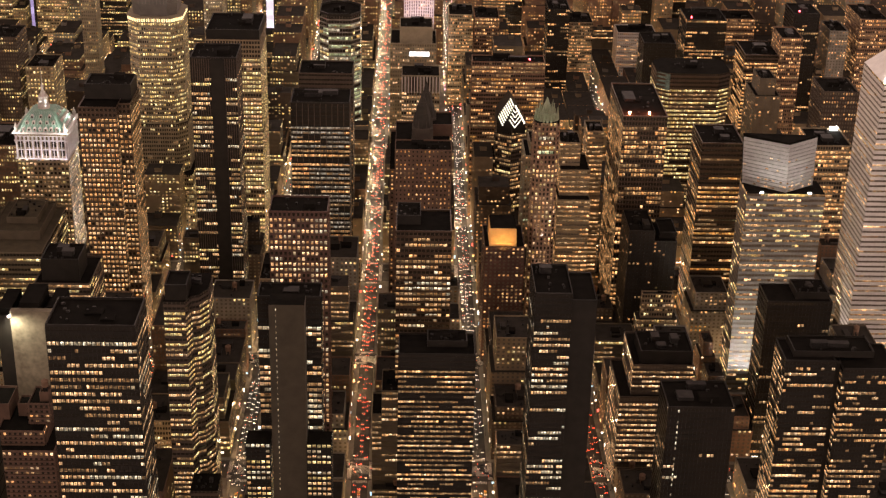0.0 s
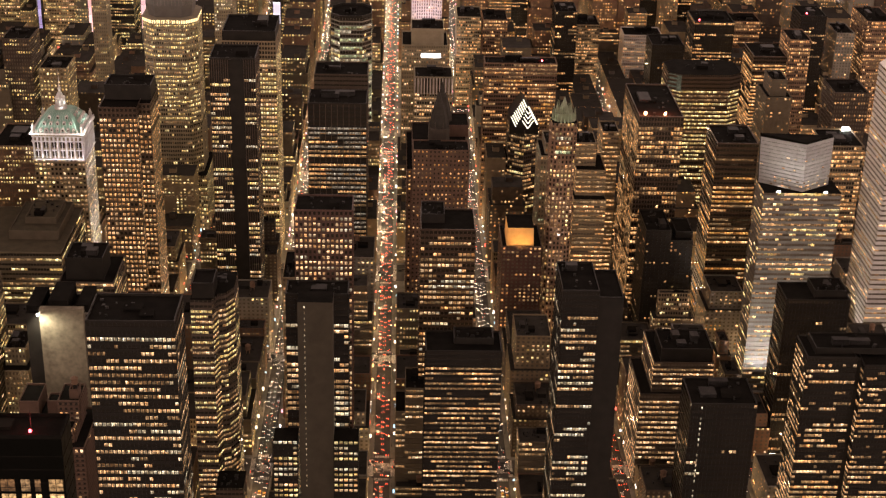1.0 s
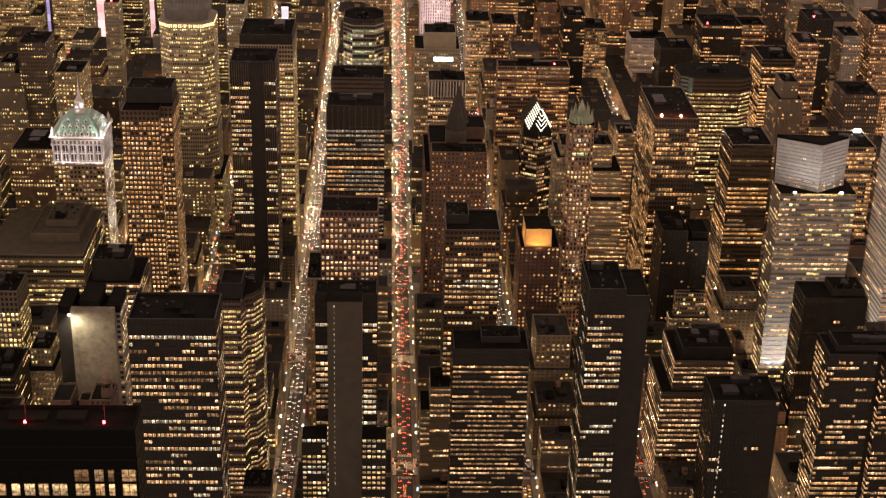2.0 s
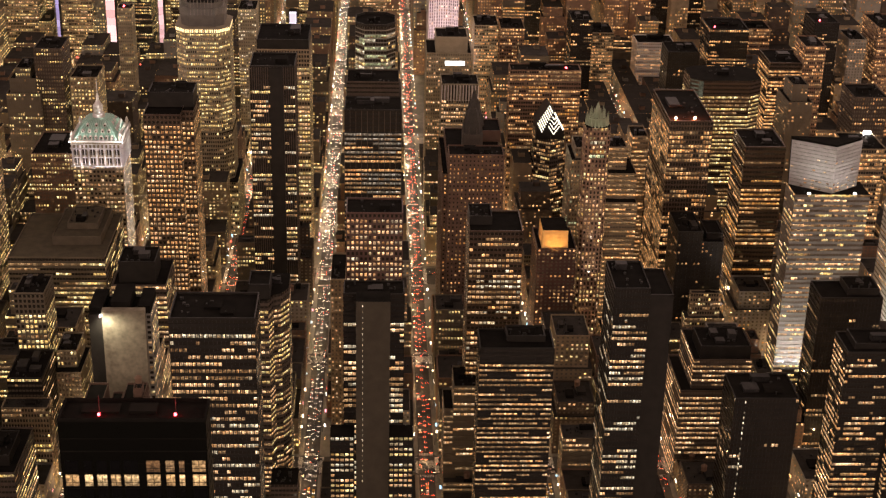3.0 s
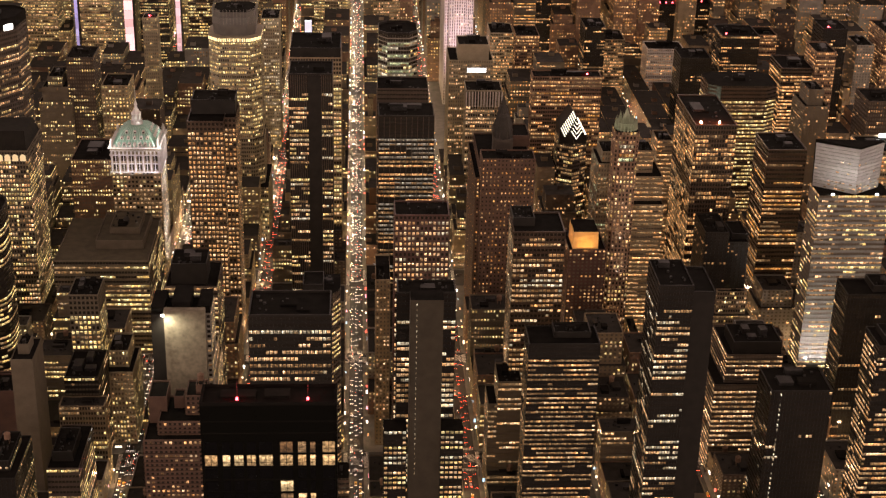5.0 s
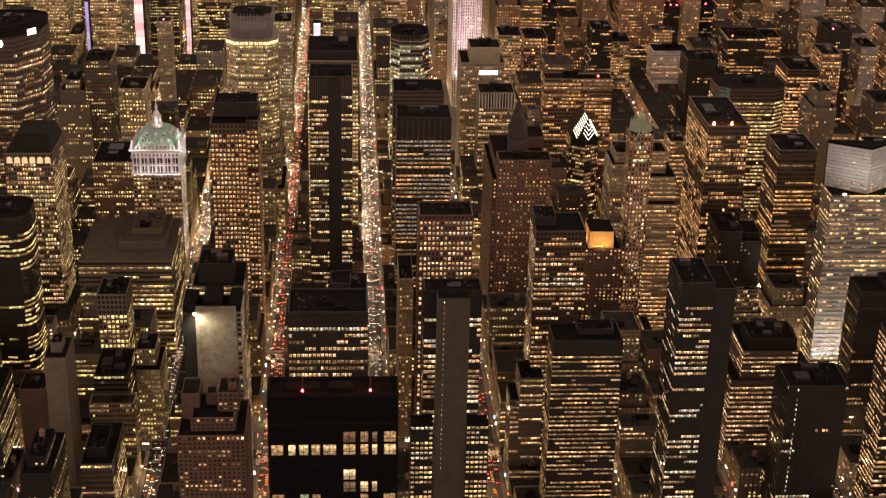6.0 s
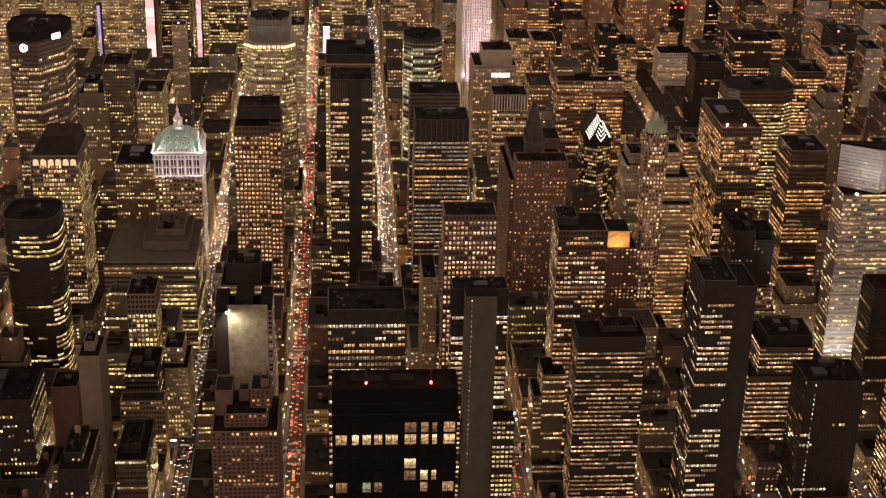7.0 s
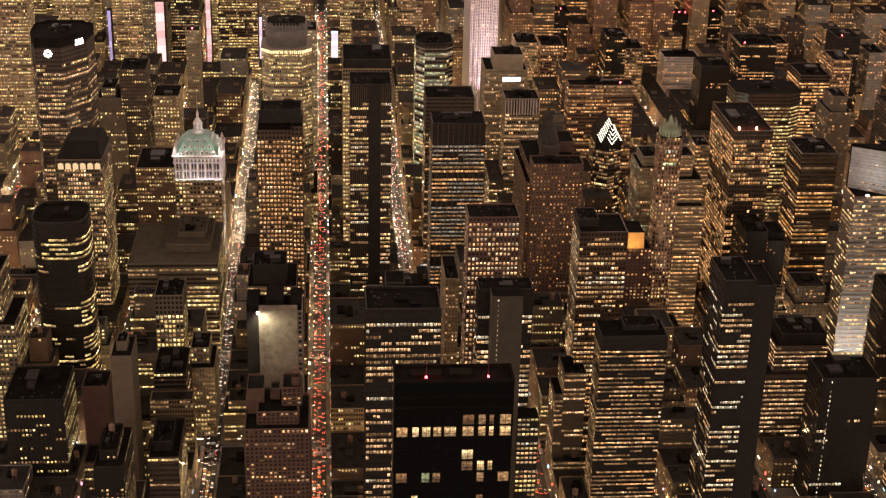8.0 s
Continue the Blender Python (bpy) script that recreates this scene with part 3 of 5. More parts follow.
def blank_wall_house():
    """Slab with a blank pale party wall that a floodlight grazes from its corner."""
    st = style(3.0, 3.4, 0.45, 0.3, 0.2, 0.2, "grey", 0.3, 0.5, ("gold", "warm", "dim"))
    root = thing("apartment_building", "slab block with a blank stained pale wall lit by a floodlight", "building", "city buildings")
    fr = Front(19)
    fr.block(rect(-45, -9.5, 361, 387), 0.15, 158, dict(st, east=2.6))
    fr.core(rect(-46, -38, 358, 383), 0.15, 160, 3)
    fr.finish(root, st)
    take(-46, -9, 353, 388)
    m = Mesh()
    m.box(-37.8, -12.5, 356.5, 361, 50, 163.5)
    part("blank_wall", m, surface("stained_render", (0.06, 0.05, 0.03), (0.20, 0.172, 0.118), 0.9, 0, 0.16, 0.5), root, "blank stained rendered wall")
    for a, b, top in ((-46, -38, 163), (-33, -22, 166.5), (-17, -9.8, 164)):
        m = Mesh()
        m.box(a, b, 361.5, 386.5, 158, top)
        m.box(a - 0.2, b + 0.2, 361.3, 386.7, top, top + 0.3)
        part("roof_unit", m, ROOF, root)
    m = Mesh()
    m.box(-39.0, -37.9, 355.2, 356.2, 160, 161)
    part("floodlight", m, FLOOD_WHITE, root)
    lamp = bpy.data.lights.new("floodlight", "SPOT")
    lamp.color, lamp.energy, lamp.spot_size, lamp.spot_blend, lamp.shadow_soft_size = (1.0, 0.90, 0.70), 42000, radians(150), 1.0, 0.6
    lo = new("floodlight", lamp)
    lo.matrix_world = look((-38.3, 350.0, 160), (-29, 357, 139))
    parapet(root, rect(-45, -9.5, 361, 387), 158, WALL["grey"])


blank_wall_house()
put("stepped pale office block with bright terraced floors", [(-34, -10, 389, 410, 118), (-34, -10, 410, 430, 100)], dict(OFFICE_BAND, wall="tan", lit=0.75), 101)
ST = style(2.4, 3.7, 0.5, 0.1, 0.25, 0.25, "umber", 0.6, 0.8, ("gold", "gold", "warm", "dim"))
put("stepped office block with a dark plant top and lit floors", [(-51, -15, 462, 505, 129), (-47, -22.5, 468, 493, 129, 143.5, 2)], ST, 20, units=3)
ST = style(2.4, 4.0, 0.5, 0.1, 0.4, 0.2, "olive", 0.5, 0.9, ("gold", "dim", "gold"))
put("wide low pale office block with terraced roofs", [(-158, -84, 612, 700, 81), (-129, -91, 638, 697, 81, 87, 1), (-120, -96, 655, 692, 87, 91, 1)], ST, 21, units=2, roof=ROOF_TAN)
put("office block with a black roof and lit side", [(-118, -95, 430, 470, 76)], dict(OFFICE_BAND, wall="black", lit=0.4), 22)
put("yellow stone stepped office block", [(-99, -78, 470, 510, 58), (-96, -82, 480, 508, 58, 70)], STONE_OFFICE, 23)
ST = dict(FLATS)
ST.update(lit=0.22, wall="rust", bay=3.0, pier=0.5, sill=0.4, proud=0.8, ribs=0.25, glaze="dark", tones=("amber", "warm", "dim"))
put("brown brick stepped apartment block with roof terraces", [(-46, -5, 300, 345, 104), (-38, -12, 308, 340, 104, 112), (-22, -10, 318, 338, 112, 124), (-45, -34, 322, 343, 104, 121, 1), (-30, -24, 326, 336, 112, 119, 1), (-16, -11, 322, 330, 124, 129, 1)], ST, 24, name="apartment_building", alone=True, tank=True)
ST = style(2.6, 3.8, 0.5, 0.45, 0.2, 0.25, "black", 0.1, 0.6, ("gold", "gold", "dim"), sides=6.0)
put("dark square office block with lit side windows", [(-218, -177, 395, 445, 75)], ST, 25)
ST = dict(FLATS_TAN, wall="olive")
ST.update(lit=0.03)
put("narrow plain tan slab apartment house", [(-140, -126, 380, 412, 0.15, 116, 1), (-137, -130, 390, 405, 116, 122, 1)], ST, 26, name="apartment_building")
put("low red brick block with few windows", [(-168, -150, 420, 445, 0.15, 71, 1)], dict(FLATS, wall="red"), 27)
put("low brown office block with a dark roof", [(-166, -148, 394, 419.5, 24)], dict(OFFICE_BAND, lit=0.5, wall="umber"), 106)
put("dark brick stepped apartment block", [(-143, -124, 300, 350, 78), (-140, -129, 310, 345, 78, 84)], dict(FLATS, lit=0.08, wall="black", glaze="dark", sides=7.0, pier=0.6, sill=0.5), 28, name="apartment_building", tank=True)
put("grey office block with few lit rooms", [(-112, -92, 330, 384, 66), (-110, -97, 340, 370, 66, 72, 2)], dict(OFFICE_BAND, lit=0.45, wall="umber", glaze="dark", sides=1.6), 29)
put("stone office tower with setbacks", [(-262, -222, 470, 520, 96), (-262, -232, 478, 518, 96, 132), (-256, -238, 486, 515, 132, 146)], dict(STONE_OFFICE, lit=0.72, wall="olive", bay=3.2, pier=0.42, glaze="dark"), 31)
ST = style(2.2, 3.8, 0.4, 0.35, 0.2, 0.3, "olive", 0.75, 0.5, ("gold", "gold", "warm", "dim"), dark=((0.93, 1.0),))
r = put("gold lit office tower with a sloped dark top", [(-216, -178, 645, 700, 161)], ST, 32, units=1, tall=1.0)
m = Mesh()
m.prism(rect(-215, -179, 646, 699), 161.5, 174, 0, None, rect(-208, -182, 658, 692))
SLATE = surface("slate_roof", (0.01, 0.009, 0.007), (0.022, 0.019, 0.014), 0.8, spec=0.1)
roof = part("mansard", m, SLATE, r, "dark sloped slate roof")
m = Mesh()
for i in range(15):
    f = (i + 0.5) / 15
    xa, xb = -215 + 36 * f, -208 + 26 * f
    m.quad((xa - 0.3, 645.6, 161.5), (xa + 0.3, 645.6, 161.5), (xb + 0.2, 657.6, 174.2), (xb - 0.2, 657.6, 174.2))
part("seams", m, SLATE, roof)["kind"] = "stuff"
for i in range(6):
    m = Mesh()
    xa = -214 + i * 6.0
    arc = [(xa, 153.6), (xa + 4.6, 153.6), (xa + 4.6, 157.0)] + [(xa + 2.3 + 2.3 * math.cos(a), 157.0 + 2.3 * math.sin(a)) for a in (0.5, 1.05, 1.57, 2.09, 2.64)] + [(xa, 157.0)]
    m.v += [(x, 644.55, zz) for x, zz in arc]
    m.f.append(tuple(range(len(arc))))
    m.m.append(0)
    part("arched_window", m, glow("arch_light", (1.0, 0.76, 0.42), 0.5), r, "tall arched lit window")
put("office block beside the lit tower", [(-163, -124, 735, 790, 120)], dict(STONE_OFFICE, wall="brown", lit=0.6), 33)

# ---- the wide avenue with the median
ST = style(3.1, 3.9, 0.45, 0.36, 0.2, 0.35, "bronze", 0.92, 0.5, ("amber", "warm", "amber"), dark=((0.955, 1.0),), split=2)
put("bronze slab office tower with a dark plant top", [(-48.8, -21, 616, 660, 196), (-21, -12, 622, 660, 197), (-47, -13, 634, 659, 197, 207.5, 2)], ST, 34, units=1)
ST = style(1.7, 3.8, 0.46, 0.3, 0.12, 0.5, "black", 0.6, 0.8, ("warm", "gold", "white", "dim"), dark=((0.925, 1.0), (0.02, 0.06)), sides=1.2, rib_wall="umber")
put("black office tower with steel ribs and a dark crown", [(27.3, 61.8, 660, 696, 221), (42.5, 53, 658.6, 660, 0.15, 220, 2)], ST, 35, units=2)
ST = style(2.4, 3.8, 0.42, 0.3, 0.15, 0.4, "tan", 0.9, 0.8, ("warm", "gold", "gold"), dark=((0.94, 1.0),), sides=1.3)
put("tall gold lit office slab with a black top", [(22.5, 67.5, 782, 835, 198), (23, 67, 784, 834, 198, 206, 2)], ST, 36, units=2)
ST = style(4.8, 3.8, 0.5, 0.1, 0.15, 0.6, "black", 0.85, 0.7, ("pale", "pale", "pale", "dim", "amber"), dark=((0.895, 1.0),), split=3, rib_wall="umber")
put("dark ribbed office tower with white lit floors", [(99, 145, 690, 724, 176.5)], ST, 37, units=3)
put("dark banded office block with a lit top floor", [(99, 144, 780, 816, 171)], style(2.6, 3.8, 0.6, 0.1, 0.3, 0.2, "umber", 0.5, 0.8, ("gold", "dim"), dark=((0.945, 1.0), (0.78, 0.92))), 38)
ST = style(2.2, 3.8, 0.36, 0.25, 0.2, 0.3, "bronze", 0.75, 0.6, ("gold", "warm", "gold", "dim"), dark=((0.94, 1.0), (0.69, 0.72)))
r = put("large dark bronze office tower with two red lamps on its roof", [(352.5, 386, 645, 724, 185)], ST, 39, units=2, tall=2.0)
for x in (358.0, 373.0):
    m = Mesh()
    m.cone(x, 652, 0.9, 0.7, 185.2, 187.0)
    part("beacon", m, glow("amber_beacon", (1.0, 0.34, 0.14), 45), r, "glowing amber beacon")
    lamp = bpy.data.lights.new("beacon_light", "POINT")
    lamp.color, lamp.energy, lamp.shadow_soft_size = (1, 0.2, 0.08), 9000, 0.8
    lo = new("beacon_light", lamp)
    lo.location = (x, 652, 189.5)
put("brick hotel block with small lit windows", [(181, 224, 640, 662, 157.5), (177, 181, 648, 735, 138), (181, 224, 662.5, 735, 146), (208, 226, 704, 735, 146, 154.5, 1)], style(3.0, 3.5, 0.58, 0.68, 0.15, 0.2, "rust", 0.42, 0.15, ("amber", "orange", "amber", "dim")), 40, name="hotel_tower")
put("dark office block with glowing orange floors", [(415, 447, 650, 692, 162.5)], style(2.4, 3.9, 0.5, 0.1, 0.3, 0.1, "bronze", 0.55, 0.9, ("orange", "amber", "dim"), dark=((0.92, 1.0),)), 41)
put("office tower under a roof floodlight", [(514, 546, 700, 742, 143)], style(2.2, 3.8, 0.4, 0.2, 0.25, 0.25, "tan", 0.75, 0.6, ("gold", "warm")), 42)
put("dark bronze office tower with few lit rooms", [(429, 472, 462, 489, 122), (449, 471, 468, 488, 122, 126, 2)], dict(OFFICE_BLACK, lit=0.16, tones=("dim", "amber", "dim"), dark=((0.88, 1.0),)), 43)
put("dark stepped office tower with ribbed sides", [(416, 446, 358, 386, 135), (449.5, 482, 354, 386, 132), (446, 449.5, 360, 386, 0.15, 133.5, 2), (422, 470, 364, 384, 135, 138, 2)], style(2.2, 3.7, 0.5, 0.1, 0.25, 0.2, "black", 0.5, 0.6, ("warm", "amber", "warm", "dim"), sides=1.4, split=2, dark=((0.95, 1.0),)), 44, alone=True)
put("stepped office block with lit setback floors", [(330, 378, 425, 476, 70), (338, 377.5, 430, 476, 70, 91), (343, 377, 434, 462, 91, 99, 2)], dict(OFFICE_BAND, lit=0.7, wall="umber"), 45)
put("black nearly windowless office block with stair lights", [(347, 387, 350, 382, 107)], dict(OFFICE_BLACK, lit=0.0), 46)
put("dark apartment tower with scattered lit rooms", [(355, 374, 590, 630, 115), (374, 392, 596, 630, 104), (380, 393, 604, 630, 104, 108, 2)], dict(FLATS, wall="black", glaze="dark", lit=0.09), 47, name="apartment_building")
put("wide brown office tower with orange lit floors", [(248, 314, 880, 901, 152)], style(2.2, 3.7, 0.45, 0.25, 0.25, 0.3, "brown", 0.6, 0.7, ("orange", "warm", "dim", "gold")), 48)
put("greenish stepped office block", [(284, 305, 692, 732, 134), (288, 304, 700, 730, 134, 142)], dict(STONE_OFFICE, lit=0.65, tones=("green", "gold", "dim")), 49)
put("stepped gold lit stone office building", [(306, 331, 640, 690, 118), (308, 331, 652, 690, 118, 138), (308, 324, 664, 690, 138, 156)], dict(OFFICE_BAND, wall="tan", lit=0.85, tones=("gold", "gold", "dim")), 111)
put("slender pale office tower", [(332, 345, 690, 716, 156)], dict(OFFICE_BAND, wall="tan", lit=0.85), 50)
r = put("white finned office tower with a dark roof", [(184.5, 219, 876, 908, 139)], style(2.3, 3.8, 0.4, 0.36, 0.1, 0.7, "stone", 0.75, 0.6, ("warm", "gold", "dim"), dark=((0.9, 1.0),)), 51)
m = Mesh()
m.box(185, 218.5, 875.4, 875.9, 125, 138)
part("loggia", m, DARK_GLASS, r)
for i in range(13):
    m = Mesh()
    m.box(184.5 + 2.8 * i, 185.4 + 2.8 * i, 874.4, 875.4, 124, 139)
    part("fin", m, WALL["pink"], r)
put("grey tower with a lit sign", [(173, 217, 962, 1010, 143), (182, 213, 966, 1000, 143, 158, 1)], dict(STONE_OFFICE, lit=0.5), 52)
put("pale concrete office tower", [(434, 479, 1270, 1305, 67)], dict(STONE_OFFICE, lit=0.65, wall="pink"), 54)
put("dark blank office block", [(438, 472, 1100, 1140, 106)], dict(OFFICE_BLACK, lit=0.08), 55)
put("office tower with a dark top and gold floors", [(524, 563, 1005, 1053, 124)], style(2.4, 3.8, 0.45, 0.1, 0.25, 0.15, "bronze", 0.75, 0.8, ("gold", "warm"), dark=((0.93, 1.0),)), 56)
put("tall gold lit office tower of regular bays", [(372, 402, 1250, 1295, 84)], dict(OFFICE_GOLD), 57)
put("dark office tower with lit columns", [(345, 369, 1200, 1240, 113)], dict(OFFICE_BLACK, lit=0.3), 58)
put("pale tower with gold windows", [(235, 262, 1200, 1245, 105)], dict(OFFICE_GOLD, wall="stone"), 59)
put("brown tower with gold windows", [(263, 290, 1182, 1227, 107)], dict(OFFICE_GOLD, wall="brown"), 60)
put("grey apartment house with setbacks", [(488, 510, 800, 840, 150), (492, 506, 806, 834, 150, 164)], dict(FLATS_TAN, wall="olive"), 61, name="apartment_building")
put("stone block with a dark roof", [(547, 577, 800, 840, 155)], dict(STONE_OFFICE, wall="umber", lit=0.2), 62)
put("dark tower with a red lamp", [(590, 617, 1090, 1130, 143)], dict(OFFICE_BLACK, lit=0.2), 63)
put("dark glass office tower", [(480, 522, 1095, 1140, 133)], dict(OFFICE_BLACK, lit=0.45), 65)
put("narrow brown brick office tower", [(557, 578, 1000, 1040, 143)], dict(OFFICE_GOLD, wall="brown", lit=0.5), 66)
put("narrow grey concrete apartment tower", [(630, 649, 1090, 1130, 125)], dict(FLATS_TAN, wall="grey"), 67)
put("brown tower with gold windows", [(661, 690, 1090, 1150, 138)], dict(OFFICE_GOLD, wall="brown"), 68)
put("stepped stone office building", [(-228, -196, 930, 990, 108), (-225, -200, 935, 985, 108, 121), (-220, -206, 940, 975, 121, 130)], dict(STONE_OFFICE, lit=0.35, wall="olive"), 69)
put("grey stone office block", [(-200, -174, 935, 975, 151)], dict(STONE_OFFICE, lit=0.3, wall="umber"), 70)
put("stone office block with regular lit windows", [(-168, -142, 935, 975, 123)], dict(STONE_OFFICE, lit=0.75, bay=3.2, wall="tan"), 71)
put("tall gold lit office tower of regular bays", [(-345, -298, 1396, 1440, 220)], dict(OFFICE_GOLD, lit=0.85), 72)
put("narrow stone tower with a red lamp", [(-148, -133, 1098, 1120, 147)], dict(STONE_OFFICE, lit=0.3), 73)
put("gold banded office tower", [(-270, -232, 1400, 1445, 210)], dict(OFFICE_GOLD, lit=0.8), 74)
put("dark office tower with gold windows", [(-194, -158, 1396, 1436, 215)], dict(OFFICE_BLACK, lit=0.6, tones=("gold", "dim")), 75)
put("wide gold banded office tower", [(-133, -82, 1396, 1446, 205)], style(1.7, 3.8, 0.45, 0.2, 0.2, 0.2, "bronze", 0.85, 0.7, ("gold", "gold", "dim")), 76)
put("tower with a lit lattice top", [(-22, -3, 1100, 1140, 147)], dict(STONE_OFFICE, lit=0.5, tones=("white", "gold")), 77)
put("tall gold lit office tower of regular bays", [(26, 70, 1410, 1455, 200)], dict(OFFICE_GOLD, lit=0.8), 78)
put("tall gold lit office tower of regular bays", [(101, 136, 1410, 1455, 200)], dict(OFFICE_GOLD, lit=0.7), 79)


def stair_lights():
    """A broken line of stair lights up the black block."""
    root = thing("stair_light_strip", "broken line of white stair lights up a black wall", "light strip")
    for k in range(26):
        if k % 7 != 3:
            m = Mesh()
            m.box(353.2, 353.8, 349.4, 349.8, 12 + k * 3.7, 13.6 + k * 3.7)
            part("light", m, LIT["white"], root)


stair_lights()

put("gold lit stepped office tower", [(-356, -318, 1095, 1135, 190)], dict(OFFICE_GOLD, lit=0.85), 102)
put("tall gold lit office tower of regular bays", [(-330, -292, 1460, 1500, 215)], dict(OFFICE_GOLD, lit=0.9), 103)
put("pale office tower with gold windows", [(-52, -26, 1410, 1450, 190)], dict(OFFICE_GOLD, lit=0.7), 104)
put("dark office tower with gold floors", [(560, 598, 1290, 1330, 80)], dict(OFFICE_GOLD, wall="brown", lit=0.7), 105)


# ---- towers with a shape of their own
def spot(name, eye, target, watts, colour, size=80, soft=0.6):
    lamp = bpy.data.lights.new(name, "SPOT")
    lamp.color, lamp.energy, lamp.spot_size, lamp.spot_blend, lamp.shadow_soft_size = colour, watts, radians(size), 0.7, soft
    lo = new(name, lamp)
    lo.matrix_world = look(eye, target)
    return lo


def octagon(cx, cy, rx, ry, cut=0.3):
    a, b = rx * (1 - cut), ry * (1 - cut)
    return [(cx - a, cy - ry), (cx + a, cy - ry), (cx + rx, cy - b), (cx + rx, cy + b), (cx + a, cy + ry), (cx - a, cy + ry), (cx - rx, cy + b), (cx - rx, cy - b)]


def lit_palace():
    """Stone tower with a floodlit colonnade, a green copper roof and a cupola."""
    x0, x1, y0, y1, z = -128.5, -87.0, 733.0, 773.0, 111.0
    take(x0 - 6, x1 + 6, y0 - 4, y1 + 10)
    st = style(3.1, 3.9, 0.48, 0.42, 0.2, 0.3, "tan", 0.8, 0.3, ("gold", "warm", "dim"))
    root = thing("landmark_tower", "stone tower with floodlit top, green copper roof and cupola", "building", "city buildings")
    fr = Front(90)
    fr.block(rect(x0, x1, y0, y1), 0.15, z, st)
    top = style(7.0, 7.6, 0.26, 0.46, 0.35, 0.8, "pink", 0.03, 0.3, ("dim", "white"), glaze="soft")
    fr.block(rect(x0 + 0.5, x1 - 0.5, y0 + 0.5, y1 - 0.5), z, z + 15.2, top)
    fr.core(rect(x0 + 0.2, x1 - 0.2, y0 + 0.2, y1 - 0.2), z + 15.2, z + 22, 2)
    fr.finish(root, st)
    cx, cy = (x0 + x1) / 2, (y0 + y1) / 2
    m = Mesh()
    for zz, out, h in ((z - 0.5, 1.0, 0.9), (z + 15.0, 0.9, 0.8), (z + 19.0, 0.5, 0.5), (z + 21.4, 1.7, 1.4)):
        m.box(x0 - out, x1 + out, y0 - out, y1 + out, zz, zz + h)
    part("cornice", m, WALL["pink"], root, "white floodlit stone cornices")
    for face in range(2):
        for i in range(13):
            f = i / 12
            px, py = (x0 + 0.9 + (x1 - x0 - 1.8) * f, y0) if face == 0 else (x1, y0 + 0.9 + (y1 - y0 - 1.8) * f)
            sx, sy = (0.0, -0.4) if face == 0 else (0.4, 0.0)
            m = Mesh()
            if i % 2 == 0:
                m.cone(px + sx, py + sy, 0.75, 0.65, z + 0.4, z + 15, k=8)
                m.box(px + sx - 0.9, px + sx + 0.9, py + sy - 0.9, py + sy + 0.9, z + 13.8, z + 15)
            else:
                m.box(px + 0.6 * sx - 0.28, px + 0.6 * sx + 0.28, py + 0.6 * sy - 0.28, py + 0.6 * sy + 0.28, z + 0.4, z + 15)
                m.box(px - (2.4 if face == 0 else 0.3), px + (2.4 if face == 0 else 0.3), py - (0.3 if face == 0 else 2.4), py + (0.3 if face == 0 else 2.4), z + 7.2, z + 8.0)
            part("pilaster", m, WALL["pink"], root)
            m = Mesh()
            m.box(px + sx - 0.7, px + sx + 0.7, py + sy - 0.7, py + sy + 0.7, z + 16.0, z + 18.9)
            part("bracket", m, WALL["pink"], root)
            m = Mesh()
            m.cone(px + 3.2 * sx, py + 3.2 * sy, 0.75, 0.5, z + 22.8, z + 24.3, k=6)
            m.cone(px + 3.2 * sx, py + 3.2 * sy, 0.8, 0.05, z + 24.3, z + 26.0, k=6)
            part("finial", m, WALL["pink"], root)
    levels = [(22.8, 19.6), (27.5, 17.4), (32, 14.0), (35.4, 10.6), (37, 8.6)]
    m = Mesh()
    for (za, ra), (zb, rb) in zip(levels, levels[1:]):
        m.prism(octagon(cx, cy, ra, ra, 0.16), z + za, z + zb, 0, None, octagon(cx, cy, rb, rb, 0.16))
    roof = part("roof", m, WALL["copper"], root, "ribbed green copper roof")
    m = Mesh()
    for side in range(4):
        ca, sa = math.cos(side * math.pi / 2), math.sin(side * math.pi / 2)
        for k in range(13):
            f = (k - 6) / 6
            for (za, ra), (zb, rb) in zip(levels, levels[1:]):
                def spot_at(r, o):
                    return (cx + ca * (r + 0.25) - sa * (f * r * 0.84 + o), cy + sa * (r + 0.25) + ca * (f * r * 0.84 + o))
                a0, a1, b0, b1 = spot_at(ra, -0.22), spot_at(ra, 0.22), spot_at(rb, -0.22), spot_at(rb, 0.22)
                m.quad((*a0, z + za + 0.15), (*a1, z + za + 0.15), (*b1, z + zb + 0.15), (*b0, z + zb + 0.15))
    part("roof_ribs", m, surface("pale_copper", (0.34, 0.46, 0.40), (0.46, 0.58, 0.52), 0.6), roof)["kind"] = "stuff"
    for s, zz, n, wide in ((18.4, 23.6, 7, 1.25), (16.0, 28.4, 5, 1.15), (12.6, 32.4, 3, 1.0)):
        for i in range(n):
            for face in range(2):
                o = (i - (n - 1) / 2) * 2 * s * 0.84 / n
                dx, dy = (cx + o, cy - s) if face == 0 else (cx + s, cy + o)
                m = Mesh()
                m.box(dx - wide, dx + wide, dy - wide, dy + wide, z + zz, z + zz + 1.9)
                m.cone(dx, dy, wide * 1.35, 0.2, z + zz + 1.9, z + zz + 3.2, k=8, turn=math.pi / 8)
                dormer = part("dormer", m, WALL["pink"], roof)
                m = Mesh()
                if face == 0:
                    m.box(dx - 0.55, dx + 0.55, dy - wide - 0.06, dy - wide, z + zz + 0.3, z + zz + 1.7)
                else:
                    m.box(dx + wide, dx + wide + 0.06, dy - 0.55, dy + 0.55, z + zz + 0.3, z + zz + 1.7)
                part("pane", m, DARK_GLASS, dormer)
